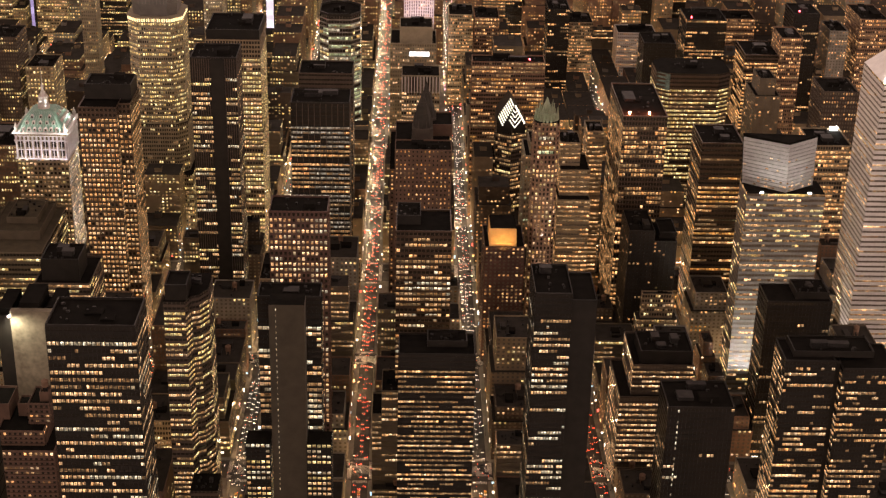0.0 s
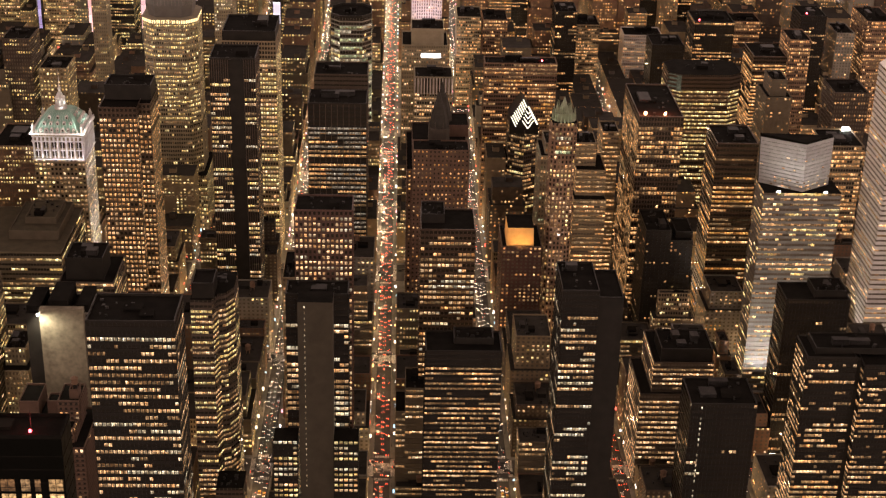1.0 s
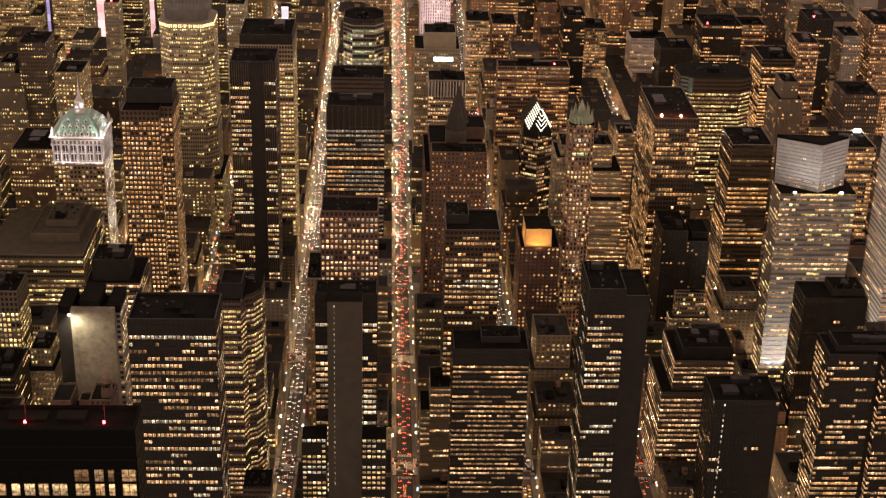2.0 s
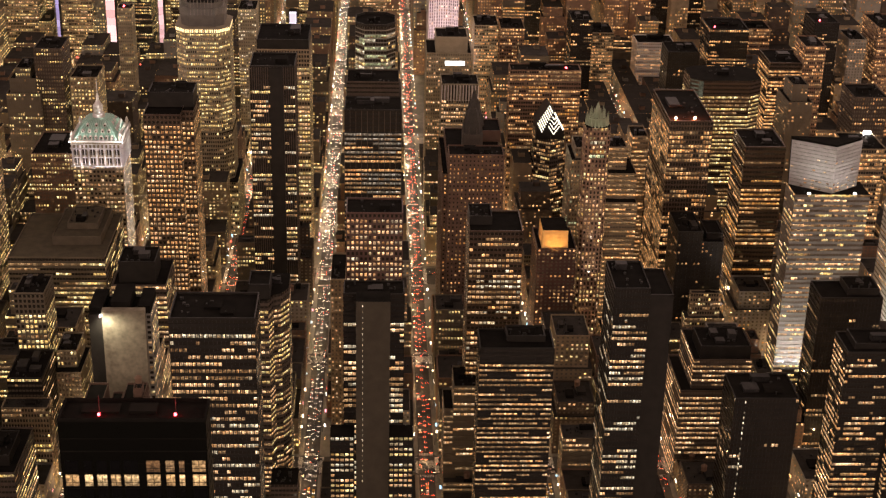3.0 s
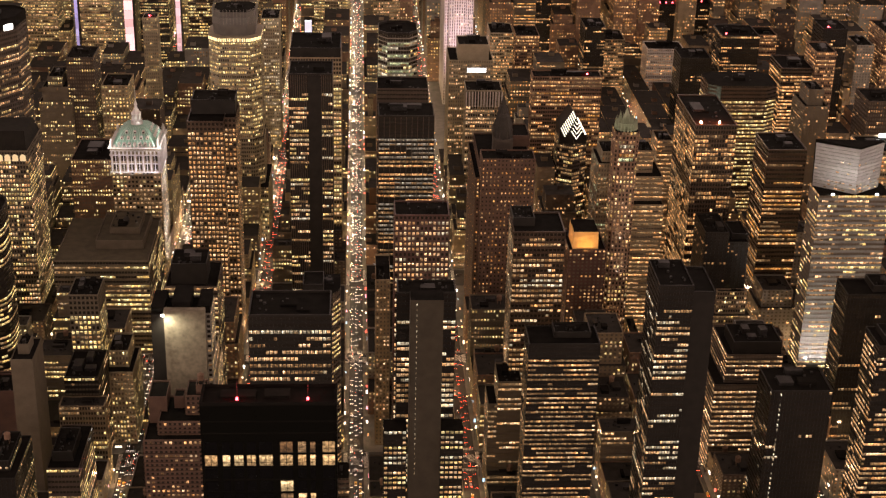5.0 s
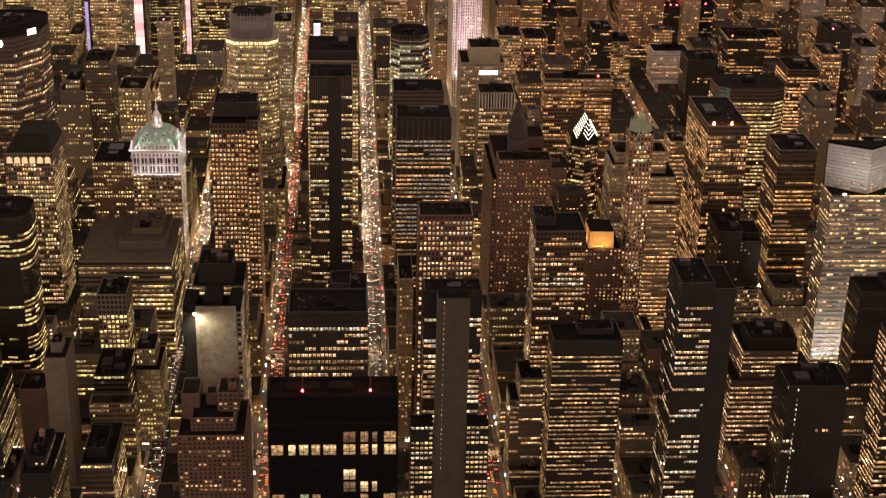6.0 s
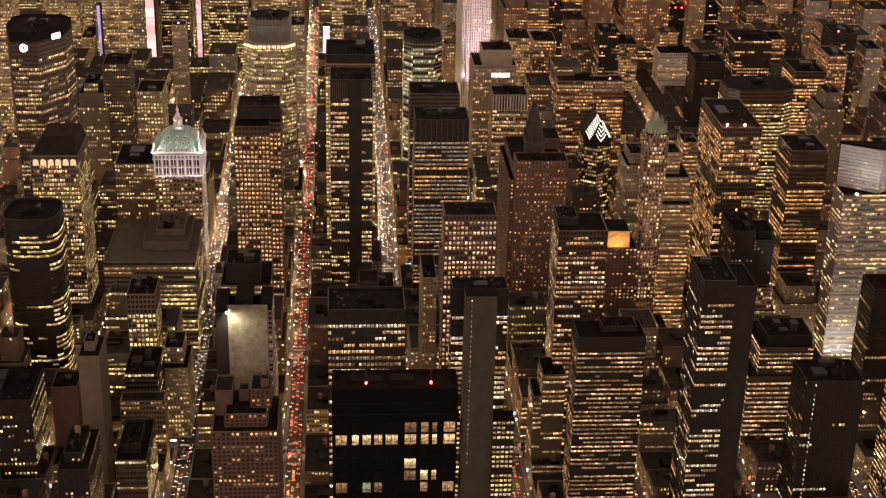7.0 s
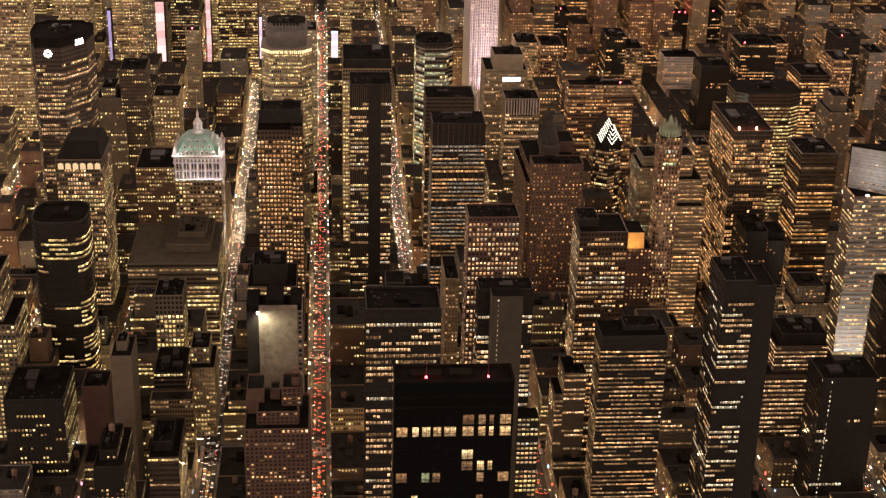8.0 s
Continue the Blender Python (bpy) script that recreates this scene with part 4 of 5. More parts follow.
    m = Mesh()
    columns = []
    m.cone(cx, cy, 5.2, 5.0, z + 37, z + 40, k=12)
    for i in range(10):
        a = 2 * math.pi * i / 10
        col = Mesh()
        col.cone(cx + 3.6 * math.cos(a), cy + 3.6 * math.sin(a), 0.45, 0.4, z + 40, z + 46, k=6)
        columns.append(col)
    m.cone(cx, cy, 2.2, 2.2, z + 40, z + 46)
    m.cone(cx, cy, 4.4, 4.0, z + 46, z + 47.2)
    m.cone(cx, cy, 3.3, 1.6, z + 47.2, z + 51)
    m.cone(cx, cy, 1.2, 0.9, z + 51, z + 54)
    m.cone(cx, cy, 1.5, 0.35, z + 54, z + 57.5)
    m.cone(cx, cy, 0.3, 0.08, z + 57.5, z + 71, k=6)
    cup = part("cupola", m, WALL["pink"], root, "pale floodlit cupola with a spike")
    for col in columns:
        part("column", col, WALL["pink"], cup)
    for sx in (-1, 1):
        for sy in (-1, 1):
            ux, uy = cx + sx * 19.6, cy + sy * 19.0
            m = Mesh()
            m.cone(ux, uy, 1.5, 1.3, z + 23.2, z + 26.5, k=8)
            m.cone(ux, uy, 1.7, 0.1, z + 26.5, z + 31, k=8)
            part("urn", m, WALL["pink"], root, "white stone corner urn")
    white = (1.0, 0.88, 0.92)
    for i in range(5):
        spot("wall_floodlight", (x1 + 9, y0 + 3 + 8.5 * i, 14 + 26 * (i % 2)), (x1, y0 + 3 + 8.5 * i, 62 + 26 * (i % 2)), 52000, (0.93, 0.92, 1.0), 95)
    for i in range(4):
        x = x0 + 5 + i * 10.5
        spot("crown_floodlight", (x, y0 - 10, z - 6), (x, y0 + 3, z + 16), 15000, (0.96, 0.88, 1.0), 85)
        spot("side_floodlight", (x1 + 8, y0 + 5 + i * 10, z - 30 + 10 * (i % 2)), (x1 - 2, y0 + 5 + i * 10, z + 8), 26000, (0.95, 0.92, 1.0), 100)
    for sx, sy in ((-1, -1), (1, -1), (1, 0.2)):
        spot("roof_floodlight", (cx + sx * 25, cy + sy * 28, z + 25), (cx, cy, z + 34), 21000, (1.0, 0.97, 0.9), 100)
    spot("cupola_floodlight", (cx + 3, cy - 11, z + 37), (cx, cy, z + 48), 7000, (0.92, 0.95, 1.0), 80)
    spot("cupola_floodlight", (cx + 10, cy + 2, z + 35), (cx, cy, z + 48), 5000, (0.92, 0.95, 1.0), 80)
    return root


lit_palace()


def sign_octagon():
    """Long eight-sided slab with two lit signs near the top."""
    poly = [(-238, 712), (-216, 712), (-198, 735), (-195, 760), (-206, 770), (-236, 770), (-245, 760), (-245, 735)]
    take(-246, -194, 711, 771)
    st = style(1.9, 3.8, 0.46, 0.34, 0.2, 0.3, "umber", 0.66, 0.75, ("gold", "warm", "dim"), dark=((0.93, 1.0), (0.7, 0.73)))
    root = thing("office_tower", "broad eight sided concrete tower with lit signs at its top", "building", "city buildings")
    fr = Front(91)
    fr.block(poly, 0.15, 238, st)
    fr.finish(root, st)
    m = Mesh()
    m.prism(poly, 238, 245)
    part("plant_storey", m, ROOF, root)
    parapet(root, poly, 245, ROOF, 1.5)
    roof_kit(root, rect(-234, -206, 730, 758), 245, 91, 5, False, 3.5)
    m = Mesh()
    for i in range(8):
        a = 2 * math.pi * i / 8
        m.box(-227 + 2.3 * math.cos(a) - 0.9, -227 + 2.3 * math.cos(a) + 0.9, 711.0, 711.7, 233 + 2.3 * math.sin(a) - 0.9, 233 + 2.3 * math.sin(a) + 0.9)
    part("round_sign", m, glow("sign_white", (1.0, 0.97, 0.9), 6), root, "white glowing round sign")
    m = Mesh()
    m.quad((-205.6, 724.3, 236.6), (-200.1, 731.3, 236.6), (-200.1, 731.3, 241.4), (-205.6, 724.3, 241.4))
    part("long_sign", m, glow("sign_bar", (1.0, 0.97, 0.92), 5), root, "white glowing bar sign")


sign_octagon()


def crown_octagon():
    """Eight-sided tower with a lit ring and a glass crown."""
    cx, cy = -30.0, 868.0
    take(-58, -2, 838, 900)
    st = style(2.0, 3.9, 0.45, 0.4, 0.2, 0.35, "stone", 0.88, 0.3, ("gold", "gold", "dim"))
    root = thing("office_tower", "eight sided pale granite tower with a glass crown", "building", "city buildings")
    fr = Front(92)
    fr.block(rect(-58, -2, 838, 900), 0.15, 56, st)
    fr.block(octagon(cx, cy, 24.2, 26, 0.34), 56, 102, dict(st, lit=0.05))
    fr.block(octagon(cx, cy, 23.5, 25, 0.38), 102, 198, st)
    fr.finish(root, st)
    m = Mesh()
    for k in range(8):
        ring = octagon(cx, cy, 23.8, 25.3, 0.38)
        (ax, ay), (bx, by) = ring[k], ring[(k + 1) % 8]
        for q in range(7):
            p0, p1 = (q + 0.12) / 7, (q + 0.88) / 7
            m.quad((ax + (bx - ax) * p0, ay + (by - ay) * p0, 195.4), (ax + (bx - ax) * p1, ay + (by - ay) * p1, 195.4), (ax + (bx - ax) * p1, ay + (by - ay) * p1, 198.2), (ax + (bx - ax) * p0, ay + (by - ay) * p0, 198.2))
    part("lit_ring", m, glow("ring_light", (1.0, 0.74, 0.36), 1.7), root)["kind"] = "stuff"
    m = Mesh()
    m.prism(octagon(cx, cy, 24.2, 25.7, 0.38), 198.4, 199.5)
    part("ledge", m, WALL["stone"], root)
    m = Mesh()
    m.prism(octagon(cx, cy, 18.6, 20.0, 0.38), 199.5, 210, 0, None, octagon(cx, cy, 19.8, 21.2, 0.38))
    m.prism(octagon(cx, cy, 19.8, 21.2, 0.38), 210, 216)
    m.prism(octagon(cx, cy, 18.2, 19.6, 0.38), 216, 221, 0, 1)
    part("crown", m, [surface("grey_crown_panels", (0.07, 0.065, 0.056), (0.12, 0.11, 0.096), 0.5), ROOF], root, "grey metal and glass crown")
    m = Mesh()
    edge = octagon(cx, cy, 19.8, 21.2, 0.38)
    for k in range(8):
        (ax, ay), (bx, by) = edge[k], edge[(k + 1) % 8]
        for q in range(8):
            x, y = ax + (bx - ax) * q / 8, ay + (by - ay) * q / 8
            m.box(x - 0.22, x + 0.22, y - 0.22, y + 0.22, 210, 223.5)
    part("crown_ribs", m, WALL["grey"], root)["kind"] = "stuff"
    roof_kit(root, rect(-40, -20, 858, 878), 221, 92, 2, False, 2.0)


crown_octagon()


def green_oct():
    """Eight-sided green glass tower."""
    cx, cy = 446.0, 880.0
    take(412, 480, 856, 904)
    st = style(1.8, 3.8, 0.5, 0.2, 0.25, 0.1, "bronze", 0.92, 0.85, ("gold", "gold", "gold", "dim"), dark=((0.9, 1.0),))
    root = thing("office_tower", "eight sided greenish glass office tower", "building", "city buildings")
    fr = Front(93)
    fr.block(octagon(cx, cy, 33, 23, 0.34), 0.15, 152, st)
    fr.finish(root, st)
    m = Mesh()
    m.quad((413.3, 864.4, 136), (424.0, 856.8, 136), (424.0, 856.8, 151), (413.3, 864.4, 151))
    part("lit_panel", m, lit_window("crown_glass", (0.75, 0.8, 0.5), (0.85, 0.9, 0.65), 0.5, 0.3, 4.0), root, "green lit glass panel")
    roof_kit(root, rect(430, 464, 868, 894), 152, 93, 2)


green_oct()


def round_towers():
    """Two towers with rounded corners and bands of windows, and one with a stepped front corner."""
    take(101, 145, 1000, 1053)
    st = style(2.6, 4.2, 0.3, 0.1, 0.2, 0.1, "grey", 0.7, 0.85, ("green", "gold", "white", "green"), dark=((0.93, 1.0),))
    root = thing("office_tower", "eight sided glass tower with greenish lit upper floors", "building", "city buildings")
    fr = Front(53)
    fr.block(octagon(123, 1026, 20, 24, 0.45), 0.15, 158, st)
    fr.finish(root, st)
    parapet(root, octagon(123, 1026, 20, 24, 0.45), 158, WALL["black"], 2.5)
    roof_kit(root, rect(113, 133, 1014, 1040), 158, 53, 3)
    take(-216, -174, 518, 565)
    st = style(2.2, 3.8, 0.5, 0.08, 0.3, 0.1, "black", 0.14, 0.85, ("gold", "gold", "dim"), dark=((0.92, 1.0),), east=5.0)
    root = thing("office_tower", "black office tower with rounded corners and banded windows", "building", "city buildings")
    fr = Front(30)
    ring = [(-195 + 21 * abs(math.cos(a)) ** 0.6 * (1 if math.cos(a) > 0 else -1), 541.5 + 23 * abs(math.sin(a)) ** 0.6 * (1 if math.sin(a) > 0 else -1))
            for a in [math.pi * (k + 0.5) / 10 for k in range(20)]]
    fr.block(ring, 0.15, 156, st)
    fr.finish(root, st)
    parapet(root, ring, 156, WALL["black"], 2.0)
    roof_kit(root, rect(-206, -184, 530, 555), 156, 30, 3)
    take(46, 76, 360, 424)
    st = style(2.4, 3.5, 0.5, 0.12, 0.35, 0.2, "umber", 0.66, 0.8, ("gold", "warm", "gold", "dim"), dark=((0.94, 1.0),), split=2)
    root = thing("office_tower", "olive banded office tower with a stepped corner and dark top", "building", "city buildings")
    fr = Front(31)
    fr.block([(46, 382), (59, 382), (61.5, 390), (66, 392), (70.5, 400), (70.5, 422), (46, 422)], 0.15, 158, st)
    fr.block(rect(59, 76, 362, 381.5), 0.15, 38, dict(st, lit=0.4, dark=()))
    fr.core(rect(47, 60, 384, 404), 158, 167, 3)
    fr.finish(root, st)
    parapet(root, rect(47, 60, 384, 404), 167, WALL["black"])
    roof_kit(root, rect(50, 68, 404, 420), 158, 31, 2)
    roof_kit(root, rect(60, 75, 363, 381), 38, 32, 1)


round_towers()


def facet_tower():
    """White banded tower whose top is cut into two lit slanting facets."""
    take(423, 488, 554, 614)
    take(423, 489, 518, 554)
    st = style(2.4, 3.9, 0.52, 0.06, 0.25, 0.06, "ash", 0.62, 0.6, ("gold", "warm", "dim", "dim"), glaze="soft")
    root = thing("office_tower", "white banded office tower with a slanted silver lit top", "building", "city buildings")
    fr = Front(94)
    fr.block(rect(430.5, 486, 556, 582), 0.15, 161, st)
    fr.finish(root, st)
    silver = surface("silver_panels", (0.24, 0.232, 0.222), (0.38, 0.37, 0.355), 0.55, 0.2, 0.3)
    low = [Vector((430.8, 577, 161)), Vector((457.8, 557, 161.5)), Vector((481, 574, 161))]
    high = [Vector((425.4, 564, 200.8)), Vector((453.3, 545, 202)), Vector((476.5, 561, 202))]
    wedge = Mesh()
    wedge.prism([(p.x, p.y + 2.5) for p in low], 161.2, 202.5, 0, None, [(p.x, p.y + 2.5) for p in high])
    part("wedge", wedge, ROOF, root)
    for k in range(13):
        a, b = k / 13, (k + 0.88) / 13
        for s in (0, 1):
            m = Mesh()
            c = [low[s].lerp(high[s], a), low[s + 1].lerp(high[s + 1], a), low[s + 1].lerp(high[s + 1], b), low[s].lerp(high[s], b)]
            m.quad(*[tuple(p) for p in c])
            m.quad(tuple(c[3]), tuple(c[2]), tuple(c[2] + Vector((0, 0.6, 0))), tuple(c[3] + Vector((0, 0.6, 0))))
            part("facet_panel", m, silver, root)
    rng = random.Random(17)
    for k, s, u in [(k, s, u) for k in (0, 1, 2, 3, 5, 8) for s in (0, 1) for u in range(12)]:
        if rng.random() < (0.5, 0.42, 0.3, 0.12, 0, 0.1, 0, 0, 0.12)[k]:
            f, g = (k + 0.25) / 13, (k + 0.62) / 13
            c = [low[s].lerp(low[s + 1], (u + a) / 12).lerp(high[s].lerp(high[s + 1], (u + a) / 12), b) + Vector((0, -0.25, 0)) for a, b in ((0.1, f), (0.85, f), (0.85, g), (0.1, g))]
            m = Mesh()
            m.quad(*[tuple(p) for p in c])
            for i in (0, 1, 2, 3):
                j = (i + 1) % 4
                m.quad(tuple(c[j]), tuple(c[i]), tuple(c[i] + Vector((0, 0.3, 0))), tuple(c[j] + Vector((0, 0.3, 0))))
            part("window", m, LIT[rng.choice(("warm", "white", "dim"))], root)
    for x, y in ((436, 548), (446, 541), (456, 535), (466, 540), (476, 546)):
        spot("facet_floodlight", (x, y - 4, 160), (x, y + 22, 188), 9500, (1.0, 0.92, 0.85), 78, 1.5)
    for i in range(3):
        spot("front_floodlight", (437 + i * 11, 521, 3), (437 + i * 11, 556, 62), 140000, (1.0, 0.88, 0.80), 80, 1.0)
    m = Mesh()
    m.box(474, 476, 556.6, 557.6, 161.0, 161.9)
    part("floodlight", m, FLOOD_WHITE, root)
    m = Mesh()
    m.box(440, 442, 556.6, 557.6, 161.0, 161.9)
    part("floodlight", m, FLOOD_WHITE, root)


facet_tower()


def banded_tower():
    """White aluminium tower with strips of windows on a tall base and a slanted top."""
    x0, y0 = 514.0, 550.0
    x1, y1 = x0 + 50, y0 + 50
    take(x0 - 1, x1 + 2, y0, y1 + 2)
    st = style(3.0, 3.9, 0.6, 0.05, 0.3, 0.05, "white", 0.35, 0.85, ("warm", "dim", "dim"), glaze="soft")
    root = thing("office_tower", "tall white aluminium tower with bands of windows", "building", "city buildings")
    fr = Front(95)
    fr.block(rect(x0, x1, y0, y1), 35, 245, st)
    fr.finish(root, st)
    for x, y, s in ((x0 + 15, y0, 10), (x0 + 15, y0 + 40, 10), (x0, y0 + 15, 10), (x0 + 40, y0 + 15, 10), (x0 + 15, y0 + 15, 20)):
        m = Mesh()
        m.box(x, x + s, y, y + s, 0.15, 35)
        part("stilt", m, WALL["white"], root)
    m = Mesh()
    m.prism(rect(x0, x1, y0, y1), 245, 279, 0, None, rect(x1 - 1.5, x1, y0, y1))
    part("slanted_roof", m, WALL["white"], root)
    for i in range(3):
        spot("base_floodlight", (x0 + 7 + i * 14, y0 - 20, 8), (x0 + 7 + i * 14, y0, 120), 120000, (1.0, 0.84, 0.76), 110, 1.0)
        spot("side_floodlight", (x0 - 15, y0 + 8 + 14 * i, 30), (x0, y0 + 8 + 14 * i, 150), 80000, (1.0, 0.84, 0.76), 110, 1.0)
    m = Mesh()
    m.box(x0 + 0.3, x0 + 3, y0 - 0.6, y0 + 0.4, 246, 249.5)
    part("roof_lamp", m, FLOOD_WHITE, root)


banded_tower()


def crowned_tower():
    """Slim brick tower with a stone crown of spikes that is lit green."""
    x0, x1, y0, y1, z = 284.0, 302.0, 620.0, 640.0, 188.5
    take(x0 - 4, x1 + 4, y0 - 2, y1 + 6)
    st = style(2.6, 3.7, 0.4, 0.5, 0.15, 0.5, "brown", 0.5, 0.25, ("gold", "warm", "dim"))
    root = thing("landmark_tower", "slim reddish brick tower with a spiky green lit crown", "building", "city buildings")
    fr = Front(96)
    fr.block(octagon(293, 630, 9.4, 10.2, 0.25), 0.15, z, st)
    fr.finish(root, st)
    m = Mesh()
    m.prism(octagon(293, 630, 6.4, 7.0, 0.25), z, z + 6)
    m.cone(293, 630, 4.0, 0.2, z + 6, z + 17, k=8)
    for i in range(20):
        a = 2 * math.pi * i / 20
        m.cone(293 + 8.4 * math.cos(a), 630 + 9.0 * math.sin(a), 1.0, 0.08, z, z + (10 if i % 4 == 0 else 8 if i % 2 else 6.5), k=5)
        m.cone(293 + 5.6 * math.cos(a), 630 + 6.0 * math.sin(a), 0.8, 0.08, z + 4, z + 11 + 1.5 * (i % 3), k=5)
    part("crown", m, surface("green_terracotta", (0.16, 0.19, 0.12), (0.30, 0.33, 0.22), 0.7), root, "spiky terracotta crown")
    for row, tone in ((0, "green"), (1, "orange"), (3, "white")):
        for i in range(4):
            m = Mesh()
            m.box(287.4 + 2.9 * i, 289.4 + 2.9 * i, 619.0, 619.7, z - 24 + 3.7 * row, z - 21.6 + 3.7 * row)
            part("window", m, LIT[tone], root)
    spot("crown_floodlight", (293, 606, z - 4), (293, 628, z + 9), 2200, (0.92, 1.0, 0.72), 60)
    for zz, w in ((62, 9000), (92, 7000), (120, 4000)):
        spot("shaft_floodlight", (295, 606, zz), (294, 620, zz + 22), w, (1.0, 0.82, 0.70), 80)
    spot("crown_floodlight", (276, 620, z - 2), (291, 630, z + 9), 1400, (0.92, 1.0, 0.72), 60)


crowned_tower()


def diamond_tower():
    """Tower whose top is a folded diamond of lit lines."""
    take(267, 299, 820, 868)
    st = style(2.2, 3.7, 0.42, 0.2, 0.2, 0.25, "umber", 0.68, 0.6, ("amber", "dim", "gold", "dim"))
    root = thing("office_tower", "dark tower with a folded top of white lit chevrons", "building", "city buildings")
    fr = Front(97)
    fr.block([(269, 836), (282.5, 828), (296, 836), (296, 862), (269, 862)], 0.15, 108, st)
    fr.block(rect(267, 298, 838, 866), 0.15, 78, st)
    fr.finish(root, st)
    m = Mesh()
    left, apex, right, foot = (270.0, 119.8), (279.8, 136.1), (293.5, 113.1), (284.9, 109.0)
    outline = [(left[0] - 1, 104), (right[0] + 1, 104), (right[0] + 1, right[1]), ((apex[0] + right[0]) / 2 - 2, apex[1] - 6), (apex[0], apex[1] + 0.5), (left[0] - 1, left[1] + 0.5)]
    k = len(outline)
    m.v += [(x, 828.0, z) for x, z in outline] + [(x, 856.0, z - 2) for x, z in outline]
    m.f += [tuple(range(k)), tuple(range(2 * k - 1, k - 1, -1))] + [(i + k, (i + 1) % k + k, (i + 1) % k, i) for i in range(k)]
    m.m += [0] * (k + 2)
    cap = part("cap", m, WALL["black"], root)
    light = glow("chevron_light", (1.0, 0.88, 0.70), 2.4)

    def line(x0, z0, x1, z1, w):
        """A thin glowing strip on the cap's front."""
        d = math.hypot(x1 - x0, z1 - z0)
        ox, oz = -(z1 - z0) / d * w / 2, (x1 - x0) / d * w / 2
        q = Mesh()
        q.quad((x0 - ox, 827.8, z0 - oz), (x1 - ox, 827.8, z1 - oz), (x1 + ox, 827.8, z1 + oz), (x0 + ox, 827.8, z0 + oz))
        q.quad((x0 + ox, 827.8, z0 + oz), (x1 + ox, 827.8, z1 + oz), (x1 + ox, 828.0, z1 + oz), (x0 + ox, 828.0, z0 + oz))
        part("light_line", q, light, cap, "white glowing line")

    for i in range(9):
        f = i / 8
        x, z = left[0] + (apex[0] - left[0]) * f, left[1] + (apex[1] - left[1]) * f
        line(x, z, x + 4.3 * (1 - 0.2 * f), z + -8.8 * (1 - 0.2 * f), 0.7)
    line(284.6, 129.7, right[0], right[1], 1.3)
    for i in range(4):
        z, w = foot[1] + 4.6 * i, 5.0 * (1 - 0.2 * i)
        line(foot[0] - w, z + 1.5 * w, foot[0], z, 0.6)
        line(foot[0], z, foot[0] + w, z + 1.5 * w, 0.6)


diamond_tower()


def hotel_turrets():
    """Copper-capped turrets of the brick hotel."""
    root = thing("hotel_turret", "dark stone hotel turret with a tall copper cap", "turret", "hotel turrets")
    cx, cy = 202.0, 692.0
    m = Mesh()
    m.prism(octagon(cx, cy, 8.2, 8.6, 0.3), 146, 159)
    stone = surface("dark_stone", (0.035, 0.028, 0.02), (0.07, 0.055, 0.04), 0.9)
    part("drum", m, stone, root)
    for i in range(8):
        a = 2 * math.pi * (i + 0.5) / 8
        m = Mesh()
        m.cone(cx + 8.2 * math.cos(a), cy + 8.2 * math.sin(a), 1.1, 0.2, 146, 165, k=5)
        part("pinnacle", m, stone, root)
    m = Mesh()
    for (ra, za), (rb, zb) in zip(((7.8, 159), (6.2, 168), (5.4, 170), (3.8, 177), (2.4, 179), (1.6, 183)), ((6.4, 168), (5.6, 170), (4.2, 177), (3.0, 179), (1.8, 183), (0.2, 188))):
        m.cone(cx, cy, ra, rb, za, zb, k=8)
    part("cap", m, surface("dull_copper", (0.022, 0.02, 0.016), (0.045, 0.04, 0.032), 0.8, spec=0.2), root, "dull copper cap")
    copy_thing(root, pose(3, 32, -3))


hotel_turrets()


def orange_house():
    st = dict(FLATS, wall="red", lit=0.35)
    root = put("brick block under an orange lit roof house", [(249, 279, 600, 642, 96)], st, 98)
    m = Mesh()
    m.prism(rect(252.5, 273, 603.5, 630), 96, 110.5, 0, 1, rect(253, 272.5, 604, 629.5))
    part("roof_house", m, [surface("ochre_render", (0.55, 0.33, 0.12), (0.7, 0.44, 0.18), 0.8), ROOF], root, "ochre rendered roof house lit orange")
    spot("roof_house_light", (263, 594.5, 98), (263, 604, 103), 7000, (1.0, 0.55, 0.16), 130, 0.8)
    spot("roof_house_light", (247, 616, 99), (252, 616, 104), 3000, (1.0, 0.5, 0.14), 130, 0.8)


orange_house()


def pale_slab():
    """Tall floodlit limestone slab seen end on."""
    take(165, 226, 1085, 1350)
    st = style(2.6, 3.7, 0.3, 0.6, 0.1, 0.7, "pink", 0.12, 0.3, ("white", "dim"))
    root = thing("landmark_tower", "tall narrow limestone slab floodlit pinkish white", "building", "city buildings")
    fr = Front(99)
    fr.block(rect(190, 214, 1250, 1348), 0.15, 250, st)
    fr.block(rect(185, 190, 1258, 1348), 0.15, 215, st)
    fr.block(rect(214, 219, 1258, 1348), 0.15, 200, st)
    fr.block(rect(195, 209, 1244, 1250), 0.15, 150, st)
    fr.finish(root, st)
    for i in range(3):
        spot("slab_floodlight", (186 + i * 16, 1135, 8), (192 + i * 10, 1248, 110), 420000, (1.0, 0.70, 0.80), 36, 1.0)
        spot("slab_floodlight", (192 + i * 10, 1215, 30), (192 + i * 10, 1248, 60), 60000, (1.0, 0.70, 0.80), 80, 1.0)


pale_slab()


